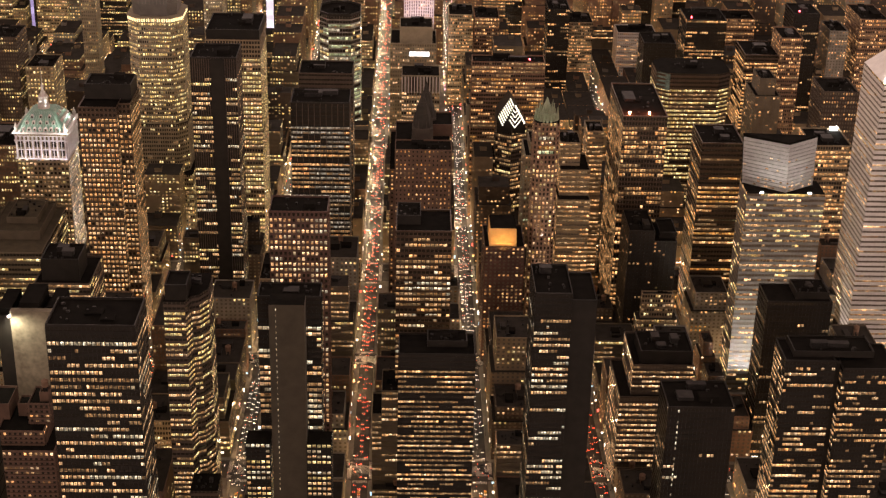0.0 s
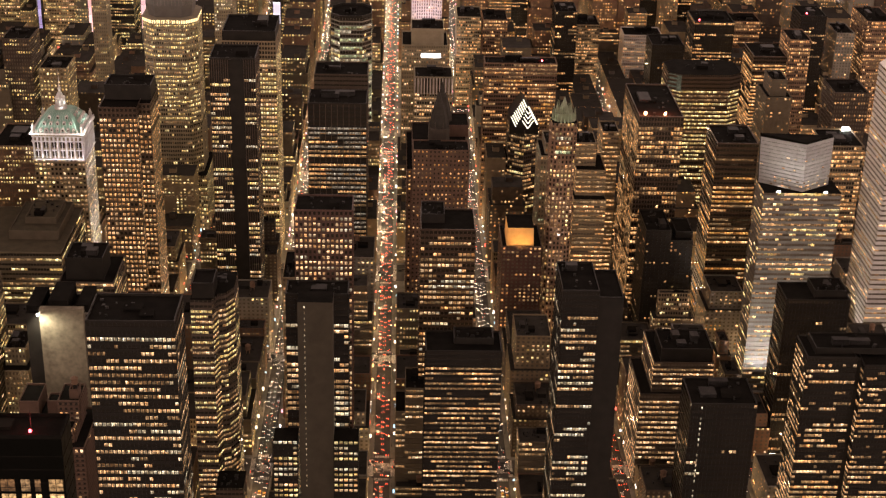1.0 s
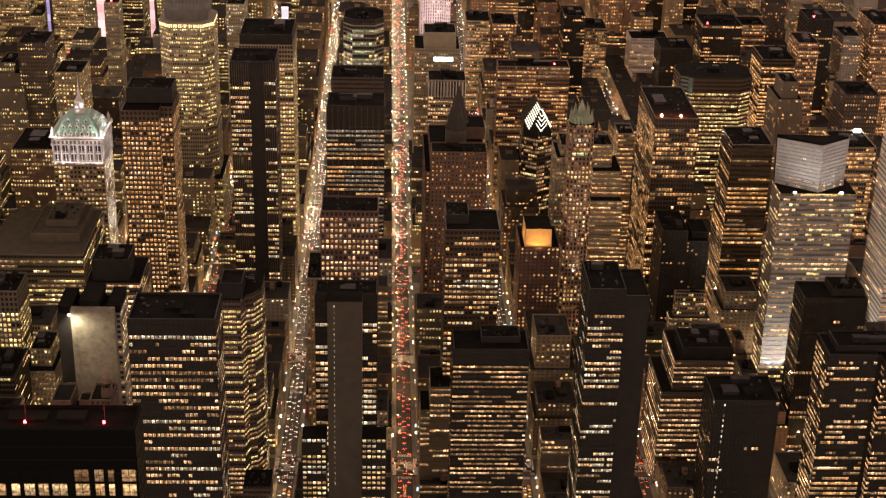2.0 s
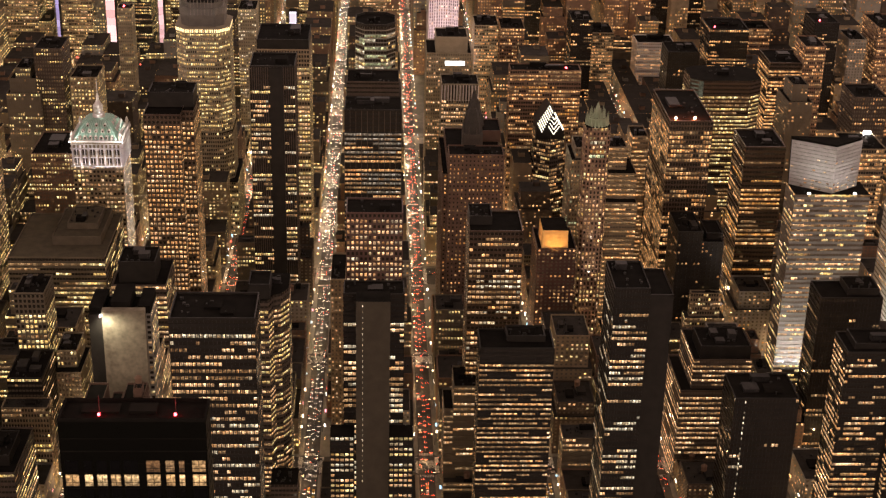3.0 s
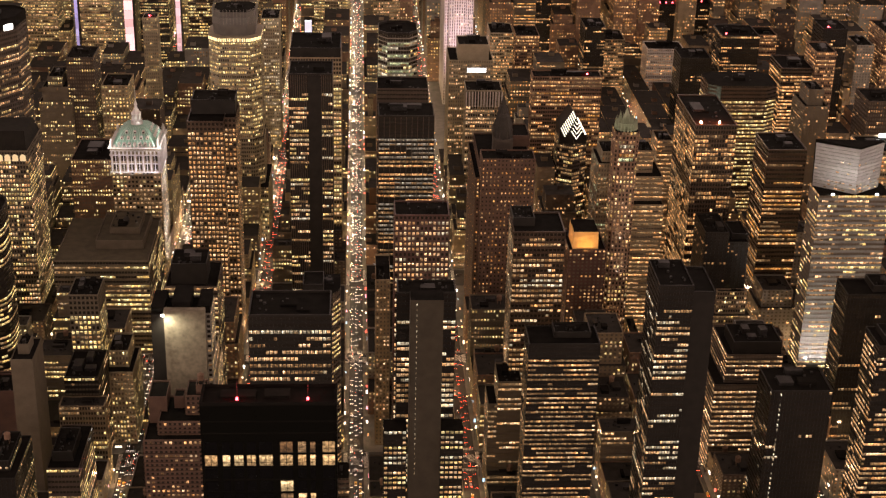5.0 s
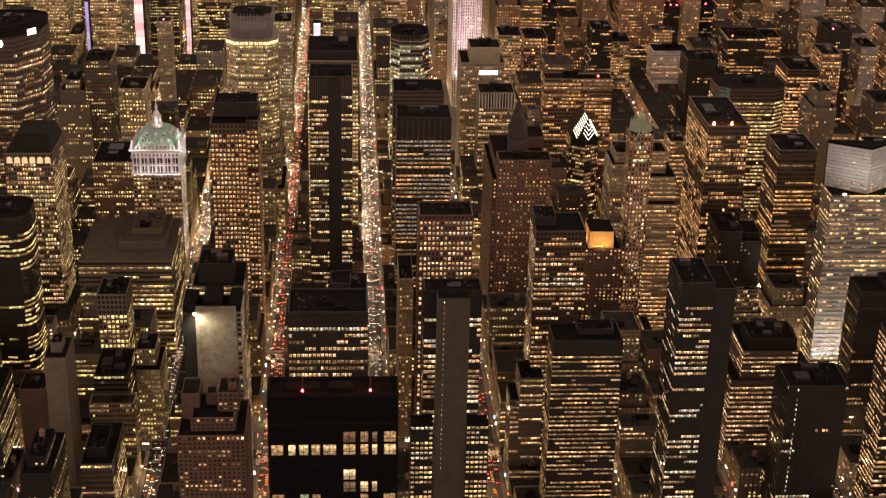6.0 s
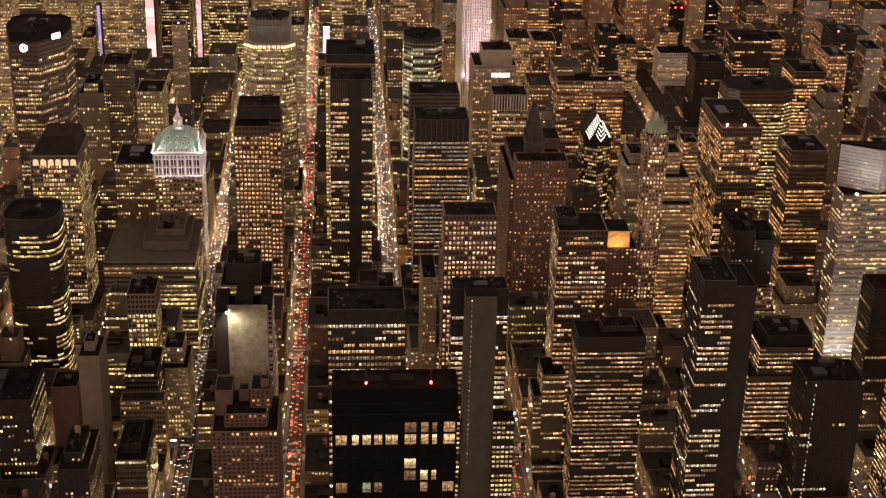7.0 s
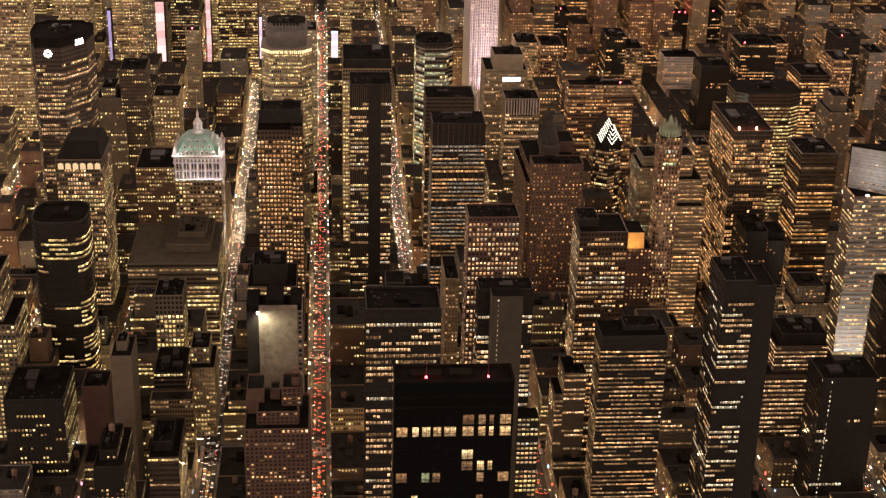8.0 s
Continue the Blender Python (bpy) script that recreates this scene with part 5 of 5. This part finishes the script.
def small_signs():
    root = thing("lit_sign", "white glowing box sign on a roof edge", "sign")
    m = Mesh()
    m.box(191.4, 210.2, 960.6, 961.2, 132, 136)
    part("sign_box", m, glow("white_sign", (1.0, 0.95, 0.9), 3.0), root)
    m = Mesh()
    m.box(190.6, 211, 961.2, 962, 131.5, 136.8)
    part("bracket", m, WALL["grey"], root)
    r2 = thing("floodlight", "white rooftop floodlight on a frame", "floodlight")
    m = Mesh()
    m.box(538, 544, 739, 740, 143.2, 146)
    part("lamp_head", m, FLOOD_WHITE, r2)


small_signs()


def billboard(x0, x1, y, z0, z1, colour, power, words):
    root = thing("billboard", words, "billboard", "glowing billboards")
    m = Mesh()
    rng = random.Random(int(x0 * 7 + z1))
    mats = [glow("led_screen", colour, power), glow("led_screen", tuple(0.15 + 0.85 * c for c in colour), power * 1.15), glow("led_screen", colour, power * 0.7)]
    z = z0
    while z < z1 - 2:
        top = min(z1, z + rng.uniform(5, 14))
        m = Mesh()
        m.box(x0 + rng.choice((0, 0, 0.3)), x1 - rng.choice((0, 0, 0.3)), y, y + 0.6, z + 0.3, top)
        part("screen", m, rng.choice(mats), root)
        z = top
    m = Mesh()
    m.box(x0 - 0.5, x1 + 0.5, y + 0.6, y + 14, 0.0, z1 + 1)
    part("mount", m, WALL["black"], root)
    take(x0 - 1, x1 + 1, y, y + 15)


billboard(14, 23, 1396, 16, 66, (0.92, 0.86, 1.0), 0.95, "tall white glowing billboard on a narrow house")
billboard(-214, -203, 1396, 24, 104, (1.0, 0.55, 0.55), 0.95, "tall pink glowing billboard on a narrow house")
billboard(-149, -143, 1396, 20, 110, (1.0, 0.62, 0.68), 0.6, "narrow pale pink glowing billboard")
billboard(-276, -272, 1396, 20, 92, (0.6, 0.5, 1.0), 0.5, "violet glowing billboard on a narrow house")
billboard(-80, -76, 1390, 20, 86, (0.9, 0.7, 0.9), 0.8, "pale violet glowing billboard")
billboard(705, 726, 1512, 44, 64, (0.95, 0.9, 1.0), 2.5, "small white glowing billboard above the roofs")

def roof_beacons():
    """Red lamps on posts above the roofs of far towers."""
    first = thing("roof_beacon", "red aircraft beacon on a short post on a roof", "beacon", "roof beacons")
    m = Mesh()
    m.cone(0, 0, 0.2, 0.2, 0, 2.2, k=8)
    part("post", m, METAL, first)
    m = Mesh()
    m.cone(0, 0, 0.9, 0.7, 2.2, 3.6, k=10)
    part("lamp", m, RED_LAMP, first, "glowing red lamp")
    used = False
    for x0, x1, y0, y1, z, n in ((310, 332, 1412, 1440, 90, 1), (470, 495, 1412, 1440, 86, 3), (518, 540, 1412, 1440, 88, 1)):
        put("dark office tower with red roof lamps", [(x0, x1, y0, y1, z)], dict(OFFICE_BLACK, lit=0.25), 300 + x0, units=1)
        for i in range(n):
            p = pose(x0 + (x1 - x0) * (i + 0.5) / n, y0 + 2.5, z)
            if used:
                copy_thing(first, p)
            else:
                first.matrix_basis, used = p, True
    for x, y, z in ((596, 1093, 143), (-140.5, 1100, 147), (-176, 1399, 215), (300, 883, 152), (485, 1098, 133)):
        copy_thing(first, pose(x, y, z))


roof_beacons()

# ---------------------------------------------------------------- the smaller houses that fill the blocks
FILL = [
    dict(FLATS), dict(FLATS_TAN), dict(FLATS, wall="umber"), dict(STONE_OFFICE, lit=0.45, wall="olive"), dict(OFFICE_BAND, lit=0.45),
    dict(OFFICE_GOLD, lit=0.5), dict(FLATS_TAN, wall="grey"), dict(STONE_OFFICE, wall="brown", lit=0.3),
]


def free(x0, x1, y0, y1):
    return all(x1 <= a + 0.5 or x0 >= b - 0.5 or y1 <= c + 0.5 or y0 >= d - 0.5 for a, b, c, d in PLACED)


def fill_block(rng, bx0, bx1, by0, by1, far):
    half = (bx0 + bx1) / 2
    for row in range(2):
        xa, xb = (bx0, half - 0.6) if row == 0 else (half + 0.6, bx1)
        y = by0
        while y < by1 - 8:
            w = rng.uniform(26, 46) if not far else rng.uniform(36, 56)
            if by1 - (y + w) < 12:
                w = by1 - y
            y1 = y + w - 0.4
            mid = (y + y1) / 2
            if not (xb < edge_min(mid) or xa > edge_max(mid)):
                yield xa, xb, y, y1
            y += w


def clear_lot(xa, xb, y0, y1):
    """Cuts a lot back until it clears what stands there."""
    for _ in range(5):
        if free(xa, xb, y0, y1):
            break
        hit = next(q for q in PLACED if not (xb <= q[0] + 0.5 or xa >= q[1] - 0.5 or y1 <= q[2] + 0.5 or y0 >= q[3] - 0.5))
        cuts = [(xa, min(xb, hit[0]), y0, y1), (max(xa, hit[1]), xb, y0, y1), (xa, xb, y0, min(y1, hit[2])), (xa, xb, max(y0, hit[3]), y1)]
        xa, xb, y0, y1 = max(cuts, key=lambda c: max(0, c[1] - c[0]) * max(0, c[3] - c[2]))
    return xa, xb, y0, y1


def fill_city():
    rng = random.Random(77)
    n = 0
    far_walls = {}
    far_panes = Mesh()
    for (k, xs), (_, xe) in zip(STREETS, STREETS[1:]):
        for j, ((ya, ha), (yb, hb)) in enumerate(zip(AVENUES[1:], AVENUES[2:])):
            far, joined = ya > 1060, ya > 740
            for lot in fill_block(rng, xs + HALF, xe - HALF, ya + ha, yb - hb, far):
                xa, xb, y0, y1 = clear_lot(*lot)
                if xb - xa < 7 or y1 - y0 < 7 or not free(xa, xb, y0, y1):
                    continue
                if y0 < 400:
                    h = rng.uniform(12, 30)
                elif y0 < 1060:
                    h = rng.choice((18, 24, 30, 36, 44, 56, 70)) * rng.uniform(0.9, 1.15)
                elif y0 < 1370 and (-350 < xa < -130 or -5 < xa < 40):
                    h = rng.uniform(24, 52)
                elif y0 < 1390:
                    h = rng.choice((30, 45, 60, 75, 90)) * rng.uniform(0.9, 1.1)
                else:
                    h = rng.choice((50, 70, 100, 130, 160, 190)) * rng.uniform(0.9, 1.1)
                if 330 < xa < 520 and 925 < y0 < 1300:
                    h = min(h, 48 if y0 < 1060 else 26)
                st = dict(rng.choice(FILL))
                # orange tones on the far right stand for reddish haze
                if y0 > 600 and xa > 240:
                    st["tones"] = ("orange", "amber", "amber", "dim")
                elif y0 > 400 and xa < 60:
                    st["tones"] = ("gold", "gold", "dim")
                if far and xa > 240:
                    st["lit"] *= 0.45
                if far:
                    st["fh"], st["bay"] = 4.0, max(3.2, st["bay"])
                    st["lit"] = min(0.85, st["lit"] + 0.3)
                fr = Front(1000 + n, True)
                poly = rect(xa, xb, y0, y1)
                if h > 30 and rng.random() < 0.55:
                    s = rng.uniform(2, 4)
                    zc = h * rng.uniform(0.6, 0.85)
                    fr.block(poly, 0.15, zc, st)
                    poly = rect(xa + s, xb - s, y0 + s, y1 - s)
                    fr.block(poly, zc, h, st)
                else:
                    fr.block(poly, 0.15, h, st)
                n += 1
                if joined:
                    m = far_walls.setdefault(st["wall"], Mesh())
                    rx, ry = rng.uniform(xa + 5, xb - 11), rng.uniform(y0 + 5, y1 - 11)
                    fr.core(rect(rx, rx + 6, ry, ry + 6), h, h + 4)
                    for part_mesh in (*fr.walls, fr.clad):
                        o = len(m.v)
                        m.v += part_mesh.v
                        m.f += [tuple(i + o for i in f) for f in part_mesh.f]
                        m.m += part_mesh.m
                    o = len(far_panes.v)
                    far_panes.v += fr.panes.v
                    far_panes.f += [tuple(i + o for i in f) for f in fr.panes.f]
                    far_panes.m += fr.panes.m
                    continue
                words = {"brown": "brown brick", "tan": "tan brick", "red": "red brick", "stone": "pale stone", "grey": "grey concrete", "olive": "olive concrete", "black": "black brick", "umber": "dark brown brick"}[st["wall"]]
                root = thing("city_house", words + " city building with a dark flat roof", "building", "city buildings")
                fr.finish(root, st, ROOF_BROWN)
                parapet(root, poly, h, WALL[st["wall"]], 1.0)
                roof_kit(root, poly, h, 1000 + n, 2, rng.random() < 0.4, 3.0)
    root = thing("distant_city", "dense distant blocks of office towers with gold lit windows", "city", "")
    root["kind"] = "stuff"
    for wall, m in far_walls.items():
        part("wall", m, [WALL[wall], ROOF_BROWN], root)["kind"] = "stuff"
    part("glazing", far_panes, [DARK_GLASS] + [LIT[t] for t in LITE], root)["kind"] = "stuff"


fill_city()


# ---------------------------------------------------------------- street lamps and traffic
def street_lamp():
    root = thing("street_lamp", "tall grey street lamp with a warm glowing head", "street lamp", "street lamps")
    m = Mesh()
    m.cone(0, 0, 0.16, 0.09, 0.0, 9.0, k=8)
    m.cone(0, 0, 0.3, 0.2, 0.0, 0.7, k=8)
    part("post", m, METAL, root)
    m = Mesh()
    m.box(-0.05, 2.4, -0.05, 0.05, 8.85, 9.0)
    part("arm", m, METAL, root)
    m = Mesh()
    m.box(1.7, 2.6, -0.22, 0.22, 8.7, 8.85)
    part("lamp_head", m, WARM_LAMP, root)
    return root


def light_streets():
    rng = random.Random(9)
    first = street_lamp()
    used = False
    bulb = bpy.data.lights.new("street_light", "POINT")
    bulb.color, bulb.energy, bulb.shadow_soft_size = (1.0, 0.61, 0.30), LAMP_WATTS, 1.2
    near_bulb = bpy.data.lights.new("street_light", "POINT")
    near_bulb.color, near_bulb.energy, near_bulb.shadow_soft_size = (1.0, 0.58, 0.27), 0.6 * LAMP_WATTS, 1.2
    far_bulb = bpy.data.lights.new("street_light", "POINT")
    far_bulb.color, far_bulb.energy, far_bulb.shadow_soft_size = (1.0, 0.66, 0.38), 2.6 * LAMP_WATTS, 1.2
    for n, xs in STREETS:
        y = 300.0 + 18 * (n % 2)
        while y < 1750:
            if edge_min(y) < xs < edge_max(y) and free(xs - 4, xs + 4, y - 4, y + 4):
                for side in (-1, 1):
                    if side < 0 or y < 620:
                        m = pose(xs + side * 6.6, y + (0 if side < 0 else 22), 0, 0, 0, 0 if side < 0 else 180)
                        if not used:
                            first.matrix_basis = m
                            used = True
                        elif y < 900 and -190 < xs < 420:
                            copy_thing(first, m)
                lo = new("street_light", near_bulb if y < 600 else bulb if y < 850 else far_bulb)
                lo.location = (xs - 3.6, y, 8.0)
            y += 50 if y < 900 else 72
    for ya, ha in AVENUES[2:8]:
        for n, xs in STREETS:
            if edge_min(ya) < xs + 40 < edge_max(ya):
                lo = new("street_light", bulb)
                lo.location = (xs + 40, ya, 9.0)
                if ya < 700 and -200 < xs < 400:
                    copy_thing(first, pose(xs + 40, ya - ha + 3, 0, 0, 0, 90))
                    copy_thing(first, pose(xs + 22, ya + ha - 3, 0, 0, 0, -90))


light_streets()


def far_lamps():
    """Lamp heads of the streets farther off, too small to pick apart."""
    m = Mesh()
    for n, xs in STREETS:
        y = 640.0
        while y < 1800:
            if edge_min(y) < xs < edge_max(y):
                for side in (-1, 1):
                    m.box(xs + side * 5 - 0.4, xs + side * 5 + 0.4, y - 0.25, y + 0.25, 8.6, 8.9)

            y += 31
    ob = new("distant_street_lamps", m.data("distant_street_lamps", [glow("far_lamp_head", (1.0, 0.80, 0.52), 7)]))
    tagged(ob, "rows of glowing street lamps in the farther streets", "street lamps", kind="stuff")


far_lamps()

HEAD = glow("headlamp", (1.0, 0.90, 0.78), 4.5)
TAIL = glow("tail_lamp", (1.0, 0.09, 0.04), 9)
CAR_PAINT = [surface("car_paint", a, b, 0.3, 0.2, 1.0, 8.0, 0.02) for a, b in (((0.01, 0.01, 0.01), (0.02, 0.02, 0.02)), ((0.5, 0.27, 0.02), (0.6, 0.34, 0.03)),
                                                                               ((0.35, 0.35, 0.35), (0.5, 0.5, 0.5)), ((0.05, 0.055, 0.07), (0.09, 0.09, 0.11)))]
TYRE = surface("tyre", (0.012, 0.012, 0.012), (0.025, 0.025, 0.025), 0.9)


def car(paint, words):
    """Driving towards -y."""
    root = thing("car", words, "car", "cars in traffic")
    m = Mesh()
    m.prism([(-0.9, -2.3), (0.9, -2.3), (0.95, 0), (0.92, 2.3), (-0.92, 2.3), (-0.95, 0)], 0.3, 0.85, 0, None, [(-0.84, -2.2), (0.84, -2.2), (0.9, 0), (0.86, 2.2), (-0.86, 2.2), (-0.9, 0)])
    m.prism([(-0.8, -0.7), (0.8, -0.7), (0.8, 1.7), (-0.8, 1.7)], 1.38, 1.44, 0, None, [(-0.7, -0.4), (0.7, -0.4), (0.7, 1.4), (-0.7, 1.4)])
    body = part("body", m, paint, root)
    m = Mesh()
    m.prism([(-0.85, -1.2), (0.85, -1.2), (0.85, 2.0), (-0.85, 2.0)], 0.85, 1.38, 0, None, [(-0.75, -0.6), (0.75, -0.6), (0.75, 1.6), (-0.75, 1.6)])
    part("glasshouse", m, DARK_GLASS, root)
    for s in (-1, 1):
        m = Mesh()
        m.box(s * 0.62 - 0.18, s * 0.62 + 0.18, -2.42, -2.2, 0.52, 0.8)
        part("headlight", m, HEAD, root)
        m = Mesh()
        m.box(s * 0.66 - 0.18, s * 0.66 + 0.18, 2.2, 2.42, 0.6, 0.9)
        part("tail_light", m, TAIL, root)
        for y in (-1.4, 1.4):
            m = Mesh()
            ring = [(0.33 * math.cos(a * math.pi / 5), 0.33 * math.sin(a * math.pi / 5)) for a in range(10)]
            n = len(m.v)
            m.v += [(s * 0.72, y + p, 0.33 + q) for p, q in ring] + [(s * 0.94, y + p, 0.33 + q) for p, q in ring]
            for i in range(10):
                j = (i + 1) % 10
                m.f.append((n + i, n + j, n + 10 + j, n + 10 + i))
                m.m.append(0)
            m.f.append(tuple(range(n + 10, n + 20)))
            m.f.append(tuple(range(n + 9, n - 1, -1)))
            m.m += [0, 0]
            part("wheel", m, TYRE, root)
    return root


def traffic():
    rng = random.Random(4)
    firsts = [car(CAR_PAINT[0], "black saloon car in slow traffic"), car(CAR_PAINT[1], "yellow taxi cab in slow traffic"),
              car(CAR_PAINT[2], "silver saloon car in slow traffic"), car(CAR_PAINT[3], "dark blue saloon car in slow traffic")]
    fresh = list(range(4))
    far = Mesh()
    made = 0
    spots = []
    for n, xs in STREETS:
        away = n % 2 == 0           # even offsets drive away from the camera
        for lane in (-3.4, 0.0, 3.4):
            y = 320.0
            while y < 1750:
                gap = rng.choice((6.5, 7, 8, 10, 13, 18, 26)) if lane else rng.choice((6.5, 7, 7.5, 9, 14)) if not any(abs(y - a) < h + 3 for a, h in AVENUES) else 16
                if edge_min(y) < xs < edge_max(y):
                    spots.append((xs + lane + rng.uniform(-0.2, 0.2), y, 180 if away else 0))
                y += gap * (1.0 if y < 1060 else 1.3)
    for ya, ha in AVENUES[2:7]:
        for lane in range(-2, 3):
            x = edge_min(ya)
            while x < edge_max(ya):
                x += rng.choice((9, 12, 16, 30, 45))
                spots.append((x, ya + lane * 3.4, 90 if ya in (445, 600, 1068) or lane < 0 else -90))
    for x, y, turn in sorted(spots, key=lambda s: s[1]):
        if made < 190 and -170 < x < 420 and rng.random() < 0.85:
            k = rng.choice((0, 0, 1, 1, 2, 3))
            m = pose(x, y, 0.0, 0, 0, turn)
            if k in fresh:
                firsts[k].matrix_basis = m
                fresh.remove(k)
            else:
                copy_thing(firsts[k], m)
            made += 1
        else:
            c, s = math.cos(radians(turn)), math.sin(radians(turn))

            def w(px, py, z):
                return (x + c * px - s * py, y + s * px + c * py, z)

            near = y < 760
            for x0, x1, y0, y1, z0, z1, mat in ((-0.9, 0.9, -2.3, 2.3, 0.3, 0.9, 0), (-0.75, 0.75, -0.9, 1.7, 0.9, 1.42, 0), (-0.8, -0.45, -2.45, -2.25, 0.5, 0.8, 1), (0.45, 0.8, -2.45, -2.25, 0.5, 0.8, 1),
                                                (-0.85, -0.5, 2.25, 2.45, 0.6, 0.9, 2), (0.5, 0.85, 2.25, 2.45, 0.6, 0.9, 2)):
                if mat == 0 and z0 > 0.5 and not near:
                    continue
                n = len(far.v)
                far.v += [w(x0, y0, z0), w(x1, y0, z0), w(x1, y1, z0), w(x0, y1, z0), w(x0, y0, z1), w(x1, y0, z1), w(x1, y1, z1), w(x0, y1, z1)]
                for f in ((0, 1, 5, 4), (1, 2, 6, 5), (2, 3, 7, 6), (3, 0, 4, 7), (4, 5, 6, 7)) if mat == 0 else (((0, 1, 5, 4) if mat == 1 else (2, 3, 7, 6)), (4, 5, 6, 7)):
                    far.f.append(tuple(n + i for i in f))
                    far.m.append(mat)
    for k in fresh:
        firsts[k].matrix_basis = pose(-1.7, 700 + 9 * k, 0, 0, 0, 180)
    ob = new("distant_traffic", far.data("distant_traffic", [CAR_PAINT[0], HEAD, TAIL]))
    tagged(ob, "dense queues of cars with lit lamps in the streets", "traffic", kind="stuff")


traffic()


def shop_signs():
    """Glowing shop fronts and small signs along the streets, too many to count."""
    rng = random.Random(21)
    m = Mesh()
    mats = [glow("sign_glow", c, p) for c, p in (((1.0, 0.82, 0.6), 3.0), ((1.0, 0.95, 0.9), 3.5), ((1.0, 0.12, 0.08), 2.6), ((1.0, 0.4, 0.5), 1.8), ((0.45, 0.75, 1.0), 1.6), ((1.0, 0.55, 0.2), 2.6))]
    for n, xs in STREETS:
        for side in (-1, 1):
            y = 310.0
            while y < 1750:
                y += rng.uniform(9, 26)
                if not edge_min(y) < xs < edge_max(y) or any(abs(y - a) < h + 2 for a, h in AVENUES):
                    continue
                x = xs + side * (HALF - 0.15)
                k = rng.choice((0, 0, 0, 1, 1, 2, 3, 4, 5, 5))
                z = rng.uniform(3.0, 6.0)
                if rng.random() < 0.5:
                    m.box(x - 0.15, x + 0.15, y, y + rng.uniform(2, 5), z, z + rng.uniform(0.6, 1.1), k)
                else:
                    m.box(x - (1.2 if side > 0 else 0), x + (0 if side > 0 else 1.2), y, y + 0.25, z, z + rng.uniform(1.0, 3.0), k)
    for ya, ha in AVENUES[2:8]:
        x = edge_min(ya)
        while x < edge_max(ya):
            x += rng.uniform(8, 24)
            if min(abs(x - xs) for n, xs in STREETS) < HALF + 3:
                continue
            k = rng.choice((0, 0, 1, 2, 4, 5))
            m.box(x, x + rng.uniform(2, 6), ya + ha - 0.2, ya + ha + 0.1, 3.2, rng.uniform(4.0, 5.0), k)
    ob = new("shop_signs", m.data("shop_signs", mats))
    tagged(ob, "glowing shop fronts and small coloured signs along the streets", "shop signs", kind="stuff")


shop_signs()


def corner_canopy():
    """Bright glass canopies at one street corner, with added lamps that brighten the lane."""
    root = thing("shop_canopy", "white glowing glass canopy over a shop front", "canopy", "shop canopies")
    m = Mesh()
    m.box(0, 4, 0, 12, 4.6, 5.2)
    part("roof", m, glow("canopy_white", (1.0, 0.93, 0.82), 2.2), root)
    for y in (0.3, 11.7):
        m = Mesh()
        m.cone(3.7, y, 0.1, 0.1, 0.15, 4.6, k=8)
        part("post", m, METAL, root)
    root.matrix_basis = pose(-176, 461, 0)
    copy_thing(root, pose(-176, 474, 0))
    # bare point lamps without fixtures, added to brighten the street
    for y in (420, 450, 478):
        lamp = bpy.data.lights.new("street_fill_light", "POINT")
        lamp.color, lamp.energy, lamp.shadow_soft_size = (1.0, 0.85, 0.62), 6000, 1.0
        lo = new("street_fill_light", lamp)
        lo.location = (-172, y, 7.5)


corner_canopy()
